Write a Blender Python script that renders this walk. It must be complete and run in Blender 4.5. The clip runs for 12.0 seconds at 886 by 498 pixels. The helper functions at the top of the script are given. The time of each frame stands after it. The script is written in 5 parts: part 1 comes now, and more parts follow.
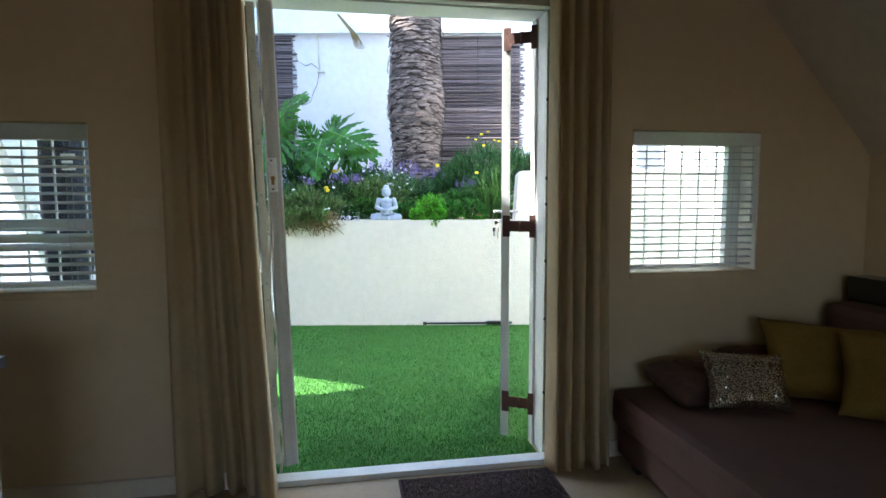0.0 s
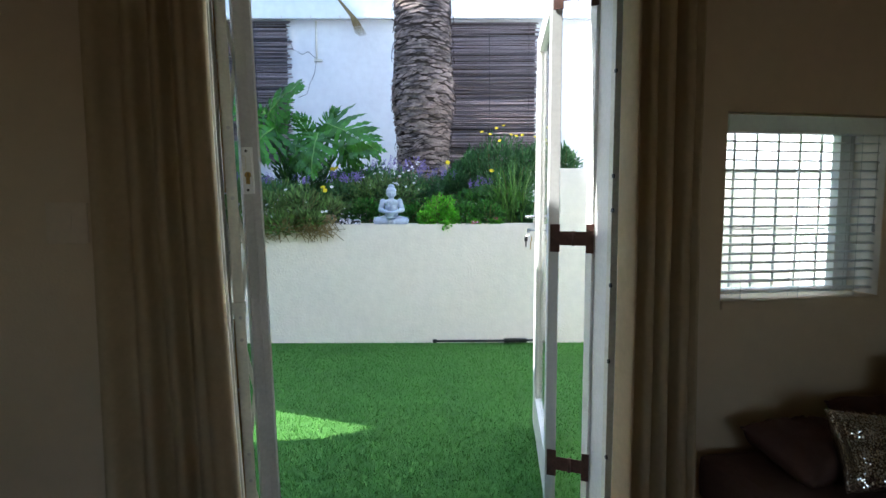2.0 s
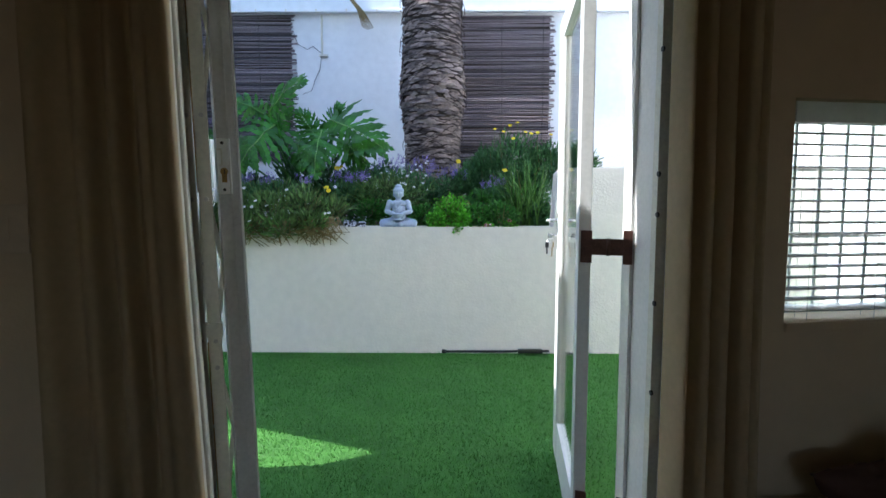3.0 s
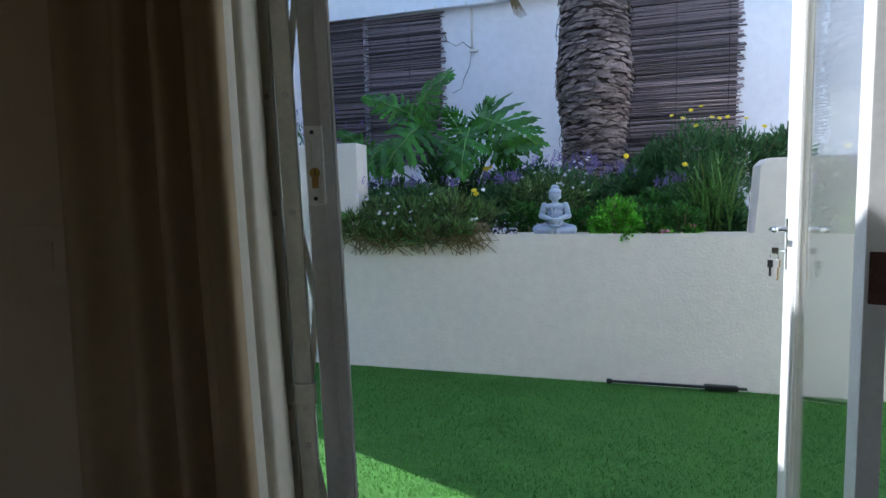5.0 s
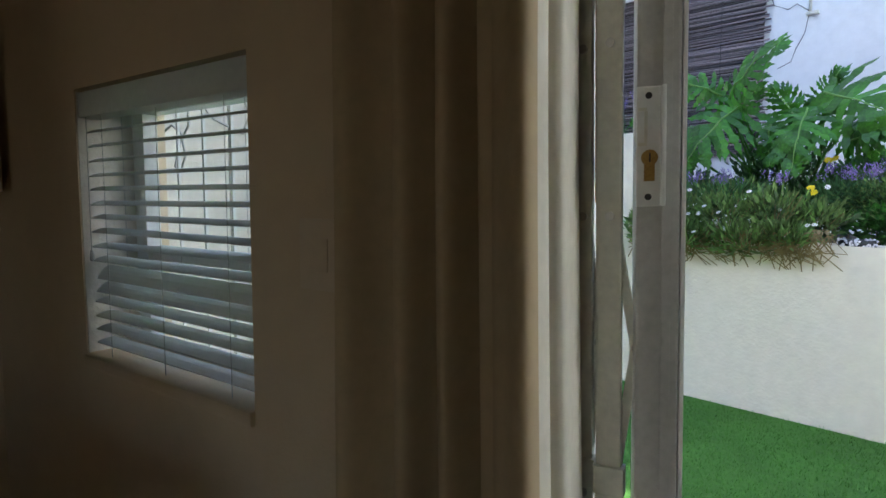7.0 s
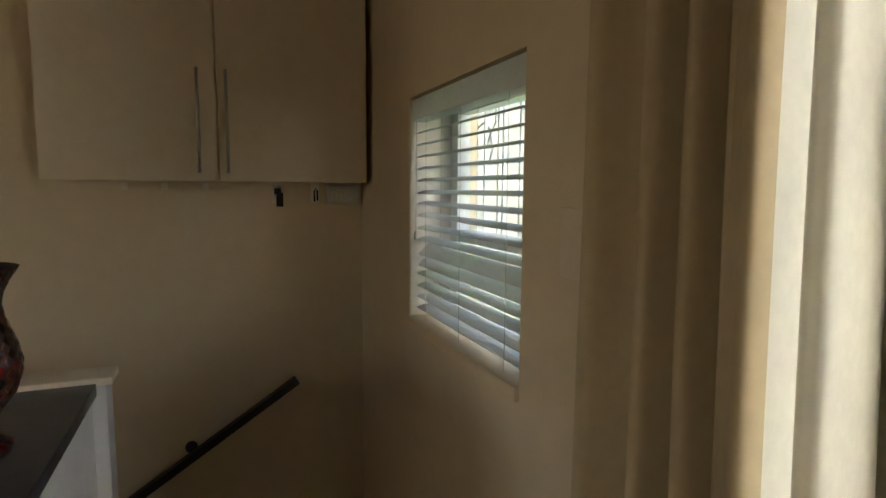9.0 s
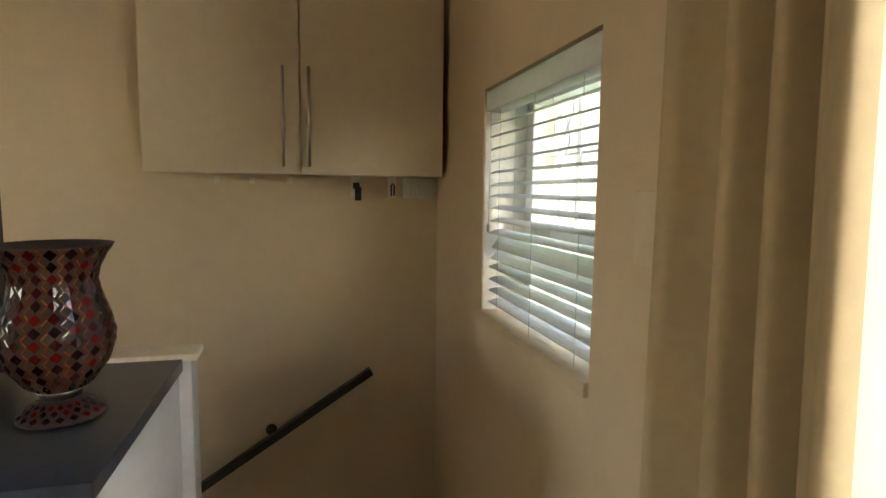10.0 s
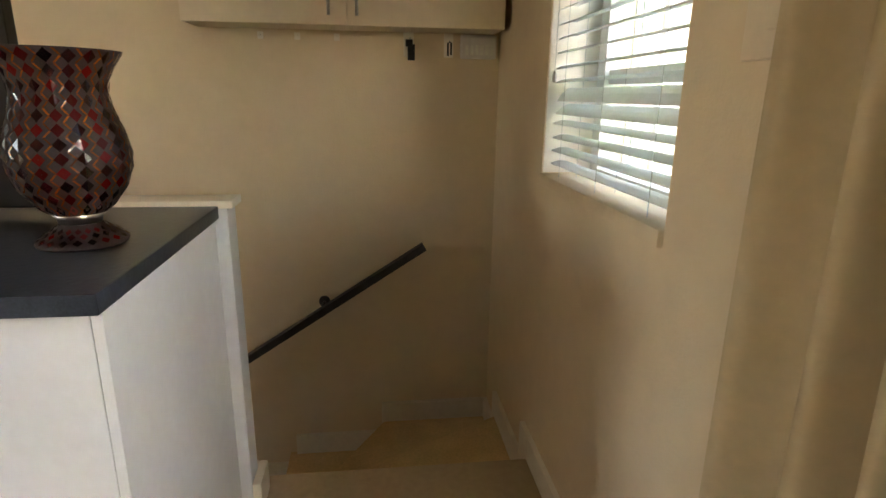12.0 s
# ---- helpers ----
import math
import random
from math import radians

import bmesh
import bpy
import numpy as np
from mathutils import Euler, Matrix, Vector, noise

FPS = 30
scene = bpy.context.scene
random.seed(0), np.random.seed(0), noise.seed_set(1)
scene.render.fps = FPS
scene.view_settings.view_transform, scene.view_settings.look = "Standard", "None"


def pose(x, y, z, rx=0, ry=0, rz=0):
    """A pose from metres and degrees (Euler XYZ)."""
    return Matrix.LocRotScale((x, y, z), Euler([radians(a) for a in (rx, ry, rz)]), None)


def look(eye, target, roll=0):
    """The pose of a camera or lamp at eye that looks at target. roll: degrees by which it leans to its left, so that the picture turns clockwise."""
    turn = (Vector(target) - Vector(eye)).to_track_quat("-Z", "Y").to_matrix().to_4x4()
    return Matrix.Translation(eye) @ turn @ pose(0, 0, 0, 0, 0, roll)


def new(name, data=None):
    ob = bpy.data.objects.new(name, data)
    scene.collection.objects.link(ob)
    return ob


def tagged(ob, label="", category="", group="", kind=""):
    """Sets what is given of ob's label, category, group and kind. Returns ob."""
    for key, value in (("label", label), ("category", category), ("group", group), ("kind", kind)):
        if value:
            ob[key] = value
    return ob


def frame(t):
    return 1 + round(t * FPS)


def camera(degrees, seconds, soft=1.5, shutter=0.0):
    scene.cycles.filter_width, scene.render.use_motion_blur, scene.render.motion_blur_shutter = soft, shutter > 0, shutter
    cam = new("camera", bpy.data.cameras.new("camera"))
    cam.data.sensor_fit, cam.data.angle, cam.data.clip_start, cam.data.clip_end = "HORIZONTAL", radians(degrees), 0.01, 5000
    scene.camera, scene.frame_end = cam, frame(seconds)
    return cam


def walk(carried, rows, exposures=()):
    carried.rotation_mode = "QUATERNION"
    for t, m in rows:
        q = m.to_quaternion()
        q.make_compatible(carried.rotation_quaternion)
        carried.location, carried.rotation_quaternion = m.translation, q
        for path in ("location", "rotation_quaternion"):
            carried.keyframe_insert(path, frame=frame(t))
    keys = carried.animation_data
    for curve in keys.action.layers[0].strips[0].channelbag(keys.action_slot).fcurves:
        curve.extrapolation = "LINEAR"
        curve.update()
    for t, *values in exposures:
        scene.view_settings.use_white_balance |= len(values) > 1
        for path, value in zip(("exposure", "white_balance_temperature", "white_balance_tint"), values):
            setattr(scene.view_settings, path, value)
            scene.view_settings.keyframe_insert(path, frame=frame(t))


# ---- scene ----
cam = camera(77.1, 12.0)
PATH = [
    (0, (-0.18, 0.767, 1.356), (0.154, 2.73, 1.178), -0.2),
    (0.5, (-0.172, 0.938, 1.353), (0.172, 2.9, 1.179), -0.2),
    (1, (-0.148, 1.134, 1.36), (0.2, 3.095, 1.183), -0.2),
    (1.5, (-0.17, 1.308, 1.371), (0.171, 3.271, 1.194), -0.2),
    (2, (-0.192, 1.476, 1.375), (0.147, 3.439, 1.195), -0.1),
    (2.5, (-0.152, 1.643, 1.376), (0.179, 3.608, 1.197), -0.1),
    (4.5, (-0.157, 2.237, 1.39), (-0.159, 4.229, 1.213), -0.3),
    (5, (-0.136, 2.388, 1.393), (-0.369, 4.367, 1.226), -1.1),
    (5.5, (-0.099, 2.481, 1.396), (-0.589, 4.413, 1.234), -1.0),
    (6, (-0.138, 2.567, 1.385), (-0.883, 4.416, 1.229), -0.6),
    (6.5, (-0.248, 2.663, 1.392), (-1.168, 4.431, 1.223), 0.1),
    (7, (-0.328, 2.718, 1.401), (-1.456, 4.361, 1.223), 0.3),
    (7.5, (-0.353, 2.785, 1.416), (-1.731, 4.219, 1.203), 0.4),
    (9.5, (-0.224, 2.824, 1.383), (-2.124, 3.412, 1.174), 0.6),
    (10, (-0.25, 2.847, 1.36), (-2.181, 3.322, 1.153), 0.7),
    (10.5, (-0.279, 2.865, 1.327), (-2.229, 3.254, 1.118), 0.7),
    (11, (-0.31, 2.882, 1.28), (-2.267, 3.2, 1.025), 0.7),
    (11.5, (-0.344, 2.894, 1.229), (-2.288, 3.172, 0.852), 0.7),
    (12, (-0.379, 2.914, 1.186), (-2.292, 3.152, 0.652), 0.8),
]
walk(cam, [(t, look(eye, target, roll)) for t, eye, target, roll in PATH],
     exposures=[(0.0, 2.55, 6000, 9), (2.0, 2.07, 5900, 10), (4.5, 1.25, 5600, 12), (5.0, 1.26, 5600, 13), (6.0, 1.64, 5750, 15), (7.0, 2.12, 6200, 14), (7.5, 2.45, 6800, 15), (9.5, 3.7, 7200, 14), (10.5, 4.48, 7600, 15), (12.0, 4.52, 7500, 15)])

# ---- sky and sun ----
SUN = Vector((-0.74, 0.05, 0.66)).normalized()
world = bpy.data.worlds.new("sky")
scene.world = world
world.use_nodes = True
wn = world.node_tree
sky = wn.nodes.new("ShaderNodeTexSky")
sky.sky_type, sky.sun_disc = "NISHITA", False
sky.sun_elevation, sky.sun_rotation = math.asin(SUN.z), math.atan2(SUN.x, SUN.y)
wn.links.new(sky.outputs[0], wn.nodes["Background"].inputs[0])
wn.nodes["Background"].inputs[1].default_value = 0.15
sun = new("sun", bpy.data.lights.new("sun", "SUN"))
sun.data.energy, sun.data.angle, sun.data.color = 4.0, radians(0.5), (1.0, 0.95, 0.86)
sun.matrix_world = look(SUN * 30, (0, 0, 0))

# added fill lamp in an assumed window of the back wall, behind the camera
wl = new("added_room_fill", bpy.data.lights.new("added_room_fill", "AREA"))
wl.data.shape, wl.data.size, wl.data.size_y, wl.data.energy, wl.data.color = "RECTANGLE", 2.1, 1.25, 0.75, (1.0, 0.72, 0.45)
wl.matrix_world = look((0, -3.7, 1.55), (0, 0, 1.3))

# ---- helpers for materials and meshes ----


def M(name, base, rough=0.6, metal=0.0, var=0.12, scale=6.0, bump=0.0, bscale=80.0, second=None, rand=0.0, island=0.0, coat=0.0, sub=0.0, trans=0.0):
    """A surface: base colour broken by noise at two scales, fine relief, and variation from piece to piece."""
    m = bpy.data.materials.new(name)
    m.use_nodes = True
    n, l = m.node_tree.nodes, m.node_tree.links
    b = n["Principled BSDF"]
    b.inputs["Roughness"].default_value, b.inputs["Metallic"].default_value = rough, metal
    b.inputs["Coat Weight"].default_value = coat
    if trans:
        b.inputs["Transmission Weight"].default_value = trans
    tc = n.new("ShaderNodeTexCoord")
    n1, n2 = n.new("ShaderNodeTexNoise"), n.new("ShaderNodeTexNoise")
    n1.inputs["Scale"].default_value, n1.inputs["Detail"].default_value = scale, 5
    n2.inputs["Scale"].default_value, n2.inputs["Detail"].default_value = scale * 9, 3
    l.new(tc.outputs["Object"], n1.inputs["Vector"])
    l.new(tc.outputs["Object"], n2.inputs["Vector"])
    add = n.new("ShaderNodeMath")
    add.operation = "ADD"
    l.new(n1.outputs["Fac"], add.inputs[0])
    l.new(n2.outputs["Fac"], add.inputs[1])
    ramp = n.new("ShaderNodeMapRange")
    ramp.inputs["From Min"].default_value, ramp.inputs["From Max"].default_value = 0.65, 1.35
    l.new(add.outputs[0], ramp.inputs["Value"])
    mix = n.new("ShaderNodeMix")
    mix.data_type = "RGBA"
    dark = tuple(c * (1 - 2 * var) for c in base) if second is None else second
    mix.inputs["A"].default_value = (*dark, 1)
    mix.inputs["B"].default_value = (*[min(1, c * (1 + (var if second is None else 0))) for c in base], 1)
    l.new(ramp.outputs["Result"], mix.inputs["Factor"])
    out = mix.outputs["Result"]
    if rand or island:
        src = n.new("ShaderNodeObjectInfo").outputs["Random"] if rand else n.new("ShaderNodeNewGeometry").outputs["Random Per Island"]
        amount = rand or island
        mr = n.new("ShaderNodeMapRange")
        mr.inputs["To Min"].default_value, mr.inputs["To Max"].default_value = 1 - amount, 1 + amount
        l.new(src, mr.inputs["Value"])
        hsv = n.new("ShaderNodeHueSaturation")
        l.new(mr.outputs["Result"], hsv.inputs["Value"])
        l.new(out, hsv.inputs["Color"])
        out = hsv.outputs["Color"]
    l.new(out, b.inputs["Base Color"])
    if bump:
        n3, bp = n.new("ShaderNodeTexNoise"), n.new("ShaderNodeBump")
        n3.inputs["Scale"].default_value, n3.inputs["Detail"].default_value = bscale, 4
        l.new(tc.outputs["Object"], n3.inputs["Vector"])
        bp.inputs["Strength"].default_value, bp.inputs["Distance"].default_value = min(1, bump), 0.01
        l.new(n3.outputs["Fac"], bp.inputs["Height"])
        l.new(bp.outputs["Normal"], b.inputs["Normal"])
    if sub:
        tr, ms = n.new("ShaderNodeBsdfTranslucent"), n.new("ShaderNodeMixShader")
        ms.inputs[0].default_value = sub
        l.new(out, tr.inputs["Color"])
        l.new(b.outputs[0], ms.inputs[1])
        l.new(tr.outputs[0], ms.inputs[2])
        l.new(ms.outputs[0], n["Material Output"].inputs[0])
    return m


def glass(name, tint=(1, 1, 1), rough=0.0):
    m = bpy.data.materials.new(name)
    m.use_nodes = True
    n, l = m.node_tree.nodes, m.node_tree.links
    tr, gl, ms = n.new("ShaderNodeBsdfTransparent"), n.new("ShaderNodeBsdfGlossy"), n.new("ShaderNodeMixShader")
    lw, pw, fr = n.new("ShaderNodeLayerWeight"), n.new("ShaderNodeMath"), n.new("ShaderNodeMapRange")
    pw.operation, pw.inputs[1].default_value = "POWER", 4.5
    lw.inputs["Blend"].default_value = 0.5
    l.new(lw.outputs["Facing"], pw.inputs[0])
    l.new(pw.outputs[0], fr.inputs["Value"])
    fr.inputs["To Min"].default_value, fr.inputs["To Max"].default_value = 0.025, 0.7
    tr.inputs[0].default_value, gl.inputs["Roughness"].default_value = (*tint, 1), rough
    l.new(fr.outputs[0], ms.inputs[0])
    l.new(tr.outputs[0], ms.inputs[1])
    l.new(gl.outputs[0], ms.inputs[2])
    l.new(ms.outputs[0], n["Material Output"].inputs[0])
    return m


PLASTER = M("cream_wall_paint", (0.71, 0.56, 0.37), 0.75, var=0.025, scale=2, bump=0.15, bscale=120)
CEIL = M("ceiling_paint", (0.72, 0.64, 0.54), 0.8, var=0.04, scale=2, bump=0.1)
TRIM = M("white_trim_paint", (0.80, 0.72, 0.60), 0.4, var=0.04, scale=5, bump=0.05)
DOORW = M("white_door_paint", (0.80, 0.80, 0.77), 0.35, var=0.05, scale=7, bump=0.06)
POSTG = M("grey_gate_post_paint", (0.50, 0.49, 0.46), 0.42, var=0.08, scale=9, bump=0.06)
FRAMEG = M("grey_white_gate_paint", (0.74, 0.72, 0.62), 0.42, var=0.08, scale=9, bump=0.06)
RENDERW = M("white_exterior_plaster", (0.82, 0.765, 0.69), 0.85, var=0.04, scale=1.5, bump=0.35, bscale=45)
BACKW = M("white_garden_wall_paint", (0.84, 0.85, 0.86), 0.85, var=0.04, scale=1.2, bump=0.25, bscale=30)
BAND = M("white_painted_fascia", (0.80, 0.83, 0.85), 0.6, var=0.05, scale=1.0, bump=0.05)
TILE = M("beige_floor_covering", (0.46, 0.35, 0.22), 0.6, var=0.07, scale=4, bump=0.05)
TREAD = M("beige_stair_carpet", (0.70, 0.49, 0.25), 0.95, var=0.09, scale=10, bump=0.5, bscale=350)
TURF = M("turf_backing", (0.052, 0.18, 0.02), 0.9, var=0.15, scale=3, bump=0.8, bscale=160)
BLADE = M("turf_blades", (0.066, 0.222, 0.026), 0.55, var=0.12, scale=2.5, island=0.22, sub=0.25)
SOIL = M("dark_soil", (0.045, 0.03, 0.022), 0.95, var=0.4, scale=12, bump=1.0, bscale=60)
CURT = M("cream_curtain_cloth", (0.63, 0.48, 0.285), 0.9, var=0.05, scale=5, bump=0.06, bscale=900, sub=0.25)
# lining white that also carries the daylight on the curtain's leading folds
LINING_LIT = M("white_lining_and_lit_folds", (0.80, 0.74, 0.62), 0.85, var=0.04, scale=6, bump=0.05, bscale=700, sub=0.3)
SLAT = M("white_blind_slat", (0.84, 0.84, 0.82), 0.45, var=0.03, scale=8, rand=0.04, sub=0.42)
CORD = M("blind_cord", (0.55, 0.53, 0.5), 0.8)
CABINET = M("ivory_cabinet_laminate", (0.76, 0.62, 0.44), 0.35, var=0.03, scale=3, bump=0.03)
COUNTERW = M("white_cabinet_laminate", (0.60, 0.60, 0.63), 0.4, var=0.03, scale=4, bump=0.03)
TOP = M("slate_blue_worktop", (0.040, 0.047, 0.062), 0.28, var=0.2, scale=30, bump=0.05)
STEEL = M("brushed_steel", (0.55, 0.53, 0.5), 0.3, 1.0, var=0.08, scale=30)
CHROME = M("chrome", (0.75, 0.75, 0.75), 0.12, 1.0, var=0.03)
BRASS = M("worn_brass", (0.45, 0.30, 0.10), 0.35, 1.0, var=0.15, scale=40)
HINGE = M("rusty_brown_hinge", (0.12, 0.055, 0.04), 0.55, 0.4, var=0.3, scale=25, bump=0.2)
IRON = M("dark_iron_paint", (0.028, 0.026, 0.028), 0.45, var=0.2, scale=20, bump=0.1)
BLACK = M("black_plastic", (0.012, 0.012, 0.013), 0.35, var=0.2)
RUBBER = M("black_rubber", (0.015, 0.015, 0.015), 0.8)
MAT = M("brown_doormat_fibre", (0.13, 0.08, 0.068), 0.95, var=0.3, scale=40, bump=1.0, bscale=300)
SOFA = M("taupe_sofa_cloth", (0.13, 0.07, 0.055), 0.9, var=0.08, scale=6, bump=0.3, bscale=400)
OLIVE = M("olive_yellow_cushion_cloth", (0.23, 0.135, 0.022), 0.9, var=0.1, scale=8, bump=0.3, bscale=400)
SEQUIN = M("silver_sequin_cloth", (0.55, 0.47, 0.38), 0.13, 0.95, var=0.35, scale=60, bump=1.0, bscale=260)
STONE = M("blue_grey_statue_stone", (0.42, 0.49, 0.60), 0.8, var=0.12, scale=14, bump=0.3, bscale=120)
BARK = M("palm_bark", (0.31, 0.245, 0.21), 0.9, second=(0.11, 0.078, 0.068), scale=3.2, bump=0.9, bscale=60, island=0.55)
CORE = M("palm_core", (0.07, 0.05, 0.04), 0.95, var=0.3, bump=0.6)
REED = M("dark_reed", (0.21, 0.17, 0.175), 0.33, var=0.35, scale=10, bump=0.3, rand=0.8)
LEAF = M("split_leaf_green", (0.055, 0.22, 0.014), 0.36, var=0.25, scale=6, island=0.3, sub=0.3)
LEAF2 = M("bush_green", (0.075, 0.195, 0.06), 0.6, var=0.3, scale=5, island=0.4, sub=0.3)
LEAF3 = M("bright_sedum_green", (0.14, 0.46, 0.025), 0.5, var=0.25, scale=12, island=0.35, sub=0.3)
LEAF4 = M("trailing_green", (0.15, 0.30, 0.07), 0.6, second=(0.10, 0.13, 0.045), scale=5, island=0.55, sub=0.3)
HERB = M("herb_green", (0.075, 0.25, 0.035), 0.55, var=0.3, scale=9, island=0.45, sub=0.3)
RIB = M("pale_leaf_rib", (0.16, 0.36, 0.06), 0.5, var=0.15, scale=10)
STRAP = M("strap_leaf_green", (0.12, 0.27, 0.045), 0.5, var=0.3, scale=5, island=0.4, sub=0.3)
STEM = M("brown_stem", (0.25, 0.19, 0.085), 0.9, var=0.2)
PURPLE = M("lavender_flower", (0.26, 0.19, 0.48), 0.7, var=0.2, island=0.35, sub=0.2)
YELLOW = M("yellow_daisy", (0.85, 0.68, 0.01), 0.6, var=0.1, sub=0.2)
WHITEF = M("white_daisy", (0.80, 0.78, 0.82), 0.6, var=0.05, sub=0.2)
PINK = M("pink_petal", (0.65, 0.05, 0.20), 0.6, var=0.2, sub=0.2)
COVER = M("navy_umbrella_cover", (0.018, 0.022, 0.04), 0.8, var=0.15, bump=0.2, bscale=200)
LETTER = M("white_print", (0.7, 0.7, 0.7), 0.7)
GLASS = glass("window_glass", (0.97, 0.99, 0.98))


def box(bm, x0, x1, y0, y1, z0, z1, m=None):
    """A box in bm; m: a pose that is applied to it."""
    vs = [bm.verts.new((x, y, z)) for x in (x0, x1) for y in (y0, y1) for z in (z0, z1)]
    if m is not None:
        for v in vs:
            v.co = m @ v.co
    for f in ((0, 1, 3, 2), (4, 6, 7, 5), (0, 4, 5, 1), (2, 3, 7, 6), (0, 2, 6, 4), (1, 5, 7, 3)):
        bm.faces.new([vs[i] for i in f])
    return vs


def tube(bm, pts, r, n=8, taper=1.0, cap=True):
    """A round bar along points; taper: the end's radius by the start's."""
    pts = [Vector(p) for p in pts]
    rings = []
    for i, p in enumerate(pts):
        d = (pts[min(i + 1, len(pts) - 1)] - pts[max(i - 1, 0)]).normalized()
        a = d.orthogonal().normalized()
        b = d.cross(a)
        rr = r * (1 + (taper - 1) * i / max(1, len(pts) - 1))
        rings.append([bm.verts.new(p + rr * (math.cos(k * 2 * math.pi / n) * a + math.sin(k * 2 * math.pi / n) * b)) for k in range(n)])
    for r0, r1 in zip(rings, rings[1:]):
        # match the start of the next ring to this one
        off = min(range(n), key=lambda o: sum((r0[k].co - r1[(k + o) % n].co).length for k in range(0, n, 2)))
        for k in range(n):
            bm.faces.new((r0[k], r0[(k + 1) % n], r1[(k + 1 + off) % n], r1[(k + off) % n]))
    if cap:
        bm.faces.new(rings[0][::-1])
        bm.faces.new(rings[-1])


def lathe(bm, profile, n=24, m=None):
    """A turned body from (radius, height) pairs."""
    rings = [[bm.verts.new((r * math.cos(2 * math.pi * k / n), r * math.sin(2 * math.pi * k / n), z)) for k in range(n)] for r, z in profile]
    if m is not None:
        for ring in rings:
            for v in ring:
                v.co = m @ v.co
    for a, b in zip(rings, rings[1:]):
        for k in range(n):
            bm.faces.new((a[k], a[(k + 1) % n], b[(k + 1) % n], b[k]))
    return rings


def mesh_of(bm, material, smooth=False, bevel=0.0, name="m"):
    if bevel:
        bmesh.ops.bevel(bm, geom=bm.edges[:], offset=bevel, segments=2, affect="EDGES", profile=0.7)
    bmesh.ops.recalc_face_normals(bm, faces=bm.faces[:])
    me = bpy.data.meshes.new(name)
    bm.to_mesh(me)
    bm.free()
    me.materials.append(material)
    if smooth:
        me.polygons.foreach_set("use_smooth", [True] * len(me.polygons))
    return me


def part(name, bm, material, parent=None, label="", smooth=False, bevel=0.0):
    """One mesh object, under a thing or a part where parent is given."""
    ob = new(name, mesh_of(bm, material, smooth, bevel, name))
    if parent is not None:
        ob.parent = parent
    return tagged(ob, label=label)


def thing(name, label, category, m=None, group="", kind=""):
    ob = new(name)
    ob.empty_display_size = 0.1
    if m is not None:
        ob.matrix_world = m
    return tagged(ob, label, category, group, kind)


def boxpart(name, material, parent, dims, label="", bevel=0.0, m=None):
    bm = bmesh.new()
    box(bm, *dims, m)
    return part(name, bm, material, parent, label, bevel=bevel)


def soup(name, verts, faces, material, parent=None, label="", smooth=False):
    me = bpy.data.meshes.new(name)
    me.from_pydata(verts, [], faces)
    me.materials.append(material)
    if smooth:
        me.polygons.foreach_set("use_smooth", [True] * len(me.polygons))
    me.update()
    ob = new(name, me)
    if parent is not None:
        ob.parent = parent
    return tagged(ob, label=label)


def structure(name, material, boxes, label, category, bevel=0.0, m=None):
    bm = bmesh.new()
    for b in boxes:
        box(bm, *b)
    ob = part(name, bm, material, None, label, bevel=bevel)
    if m is not None:
        ob.matrix_world = m
    return tagged(ob, "", category, kind="structure")


# ---- the room ----
FY, FT = 3.42, 0.25                    # front wall: inner face, thickness
DX0, DX1, DH = -0.68, 0.86, 2.34       # door opening
LW = (-2.03, -1.28, 0.93, 1.692)        # left window: x0, x1, z0, z1
RW = (1.25, 1.98, 0.94, 1.705)          # right window
XL, XR, YB, CZ = -2.70, 2.66, -3.6, 2.75

fy1 = FY + FT
structure("wall_front", PLASTER, [
    (XL - 0.2, LW[0], FY, fy1, -1.6, CZ), (LW[1], DX0, FY, fy1, -1.6, CZ), (DX1, RW[0], FY, fy1, -0.3, CZ), (RW[1], XR + 0.2, FY, fy1, -0.3, CZ),
    (LW[0], LW[1], FY, fy1, -1.6, LW[2]), (LW[0], LW[1], FY, fy1, LW[3], CZ), (RW[0], RW[1], FY, fy1, -0.3, RW[2]), (RW[0], RW[1], FY, fy1, RW[3], CZ),
    (DX0, DX1, FY, fy1, DH, CZ), (DX0, DX1, FY, fy1, -0.3, -0.004)], "cream painted plaster wall with door and two windows", "wall")
structure("wall_left", PLASTER, [(XL - 0.2, XL, YB, FY, -1.6, CZ)], "cream painted plaster wall above the stairs", "wall")
structure("wall_back", PLASTER, [(XL - 0.2, -1.1, YB - 0.2, YB, -1.6, CZ), (1.1, XR + 0.2, YB - 0.2, YB, -1.6, CZ), (-1.1, 1.1, YB - 0.2, YB, -1.6, 0.9), (-1.1, 1.1, YB - 0.2, YB, 2.2, CZ)], "cream painted plaster back wall", "wall")
structure("wall_right", PLASTER, [(XR, XR + 0.2, YB, FY, -0.3, 1.66)], "low cream knee wall under the sloping ceiling", "wall")
bm = bmesh.new()
box(bm, XL - 0.2, 1.70, YB - 0.2, fy1, CZ, CZ + 0.2)
# the sloping part over the sofa
sl = [bm.verts.new(p) for p in ((1.60, YB, CZ), (2.665, YB, 1.58), (2.665, FY, 1.58), (1.60, FY, CZ), (1.60, YB, CZ + 0.2), (2.86, YB, 1.60), (2.86, FY, 1.60), (1.60, FY, CZ + 0.2))]
for f in ((0, 3, 2, 1), (4, 5, 6, 7), (0, 1, 5, 4), (2, 3, 7, 6), (1, 2, 6, 5), (0, 4, 7, 3)):
    bm.faces.new([sl[i] for i in f])
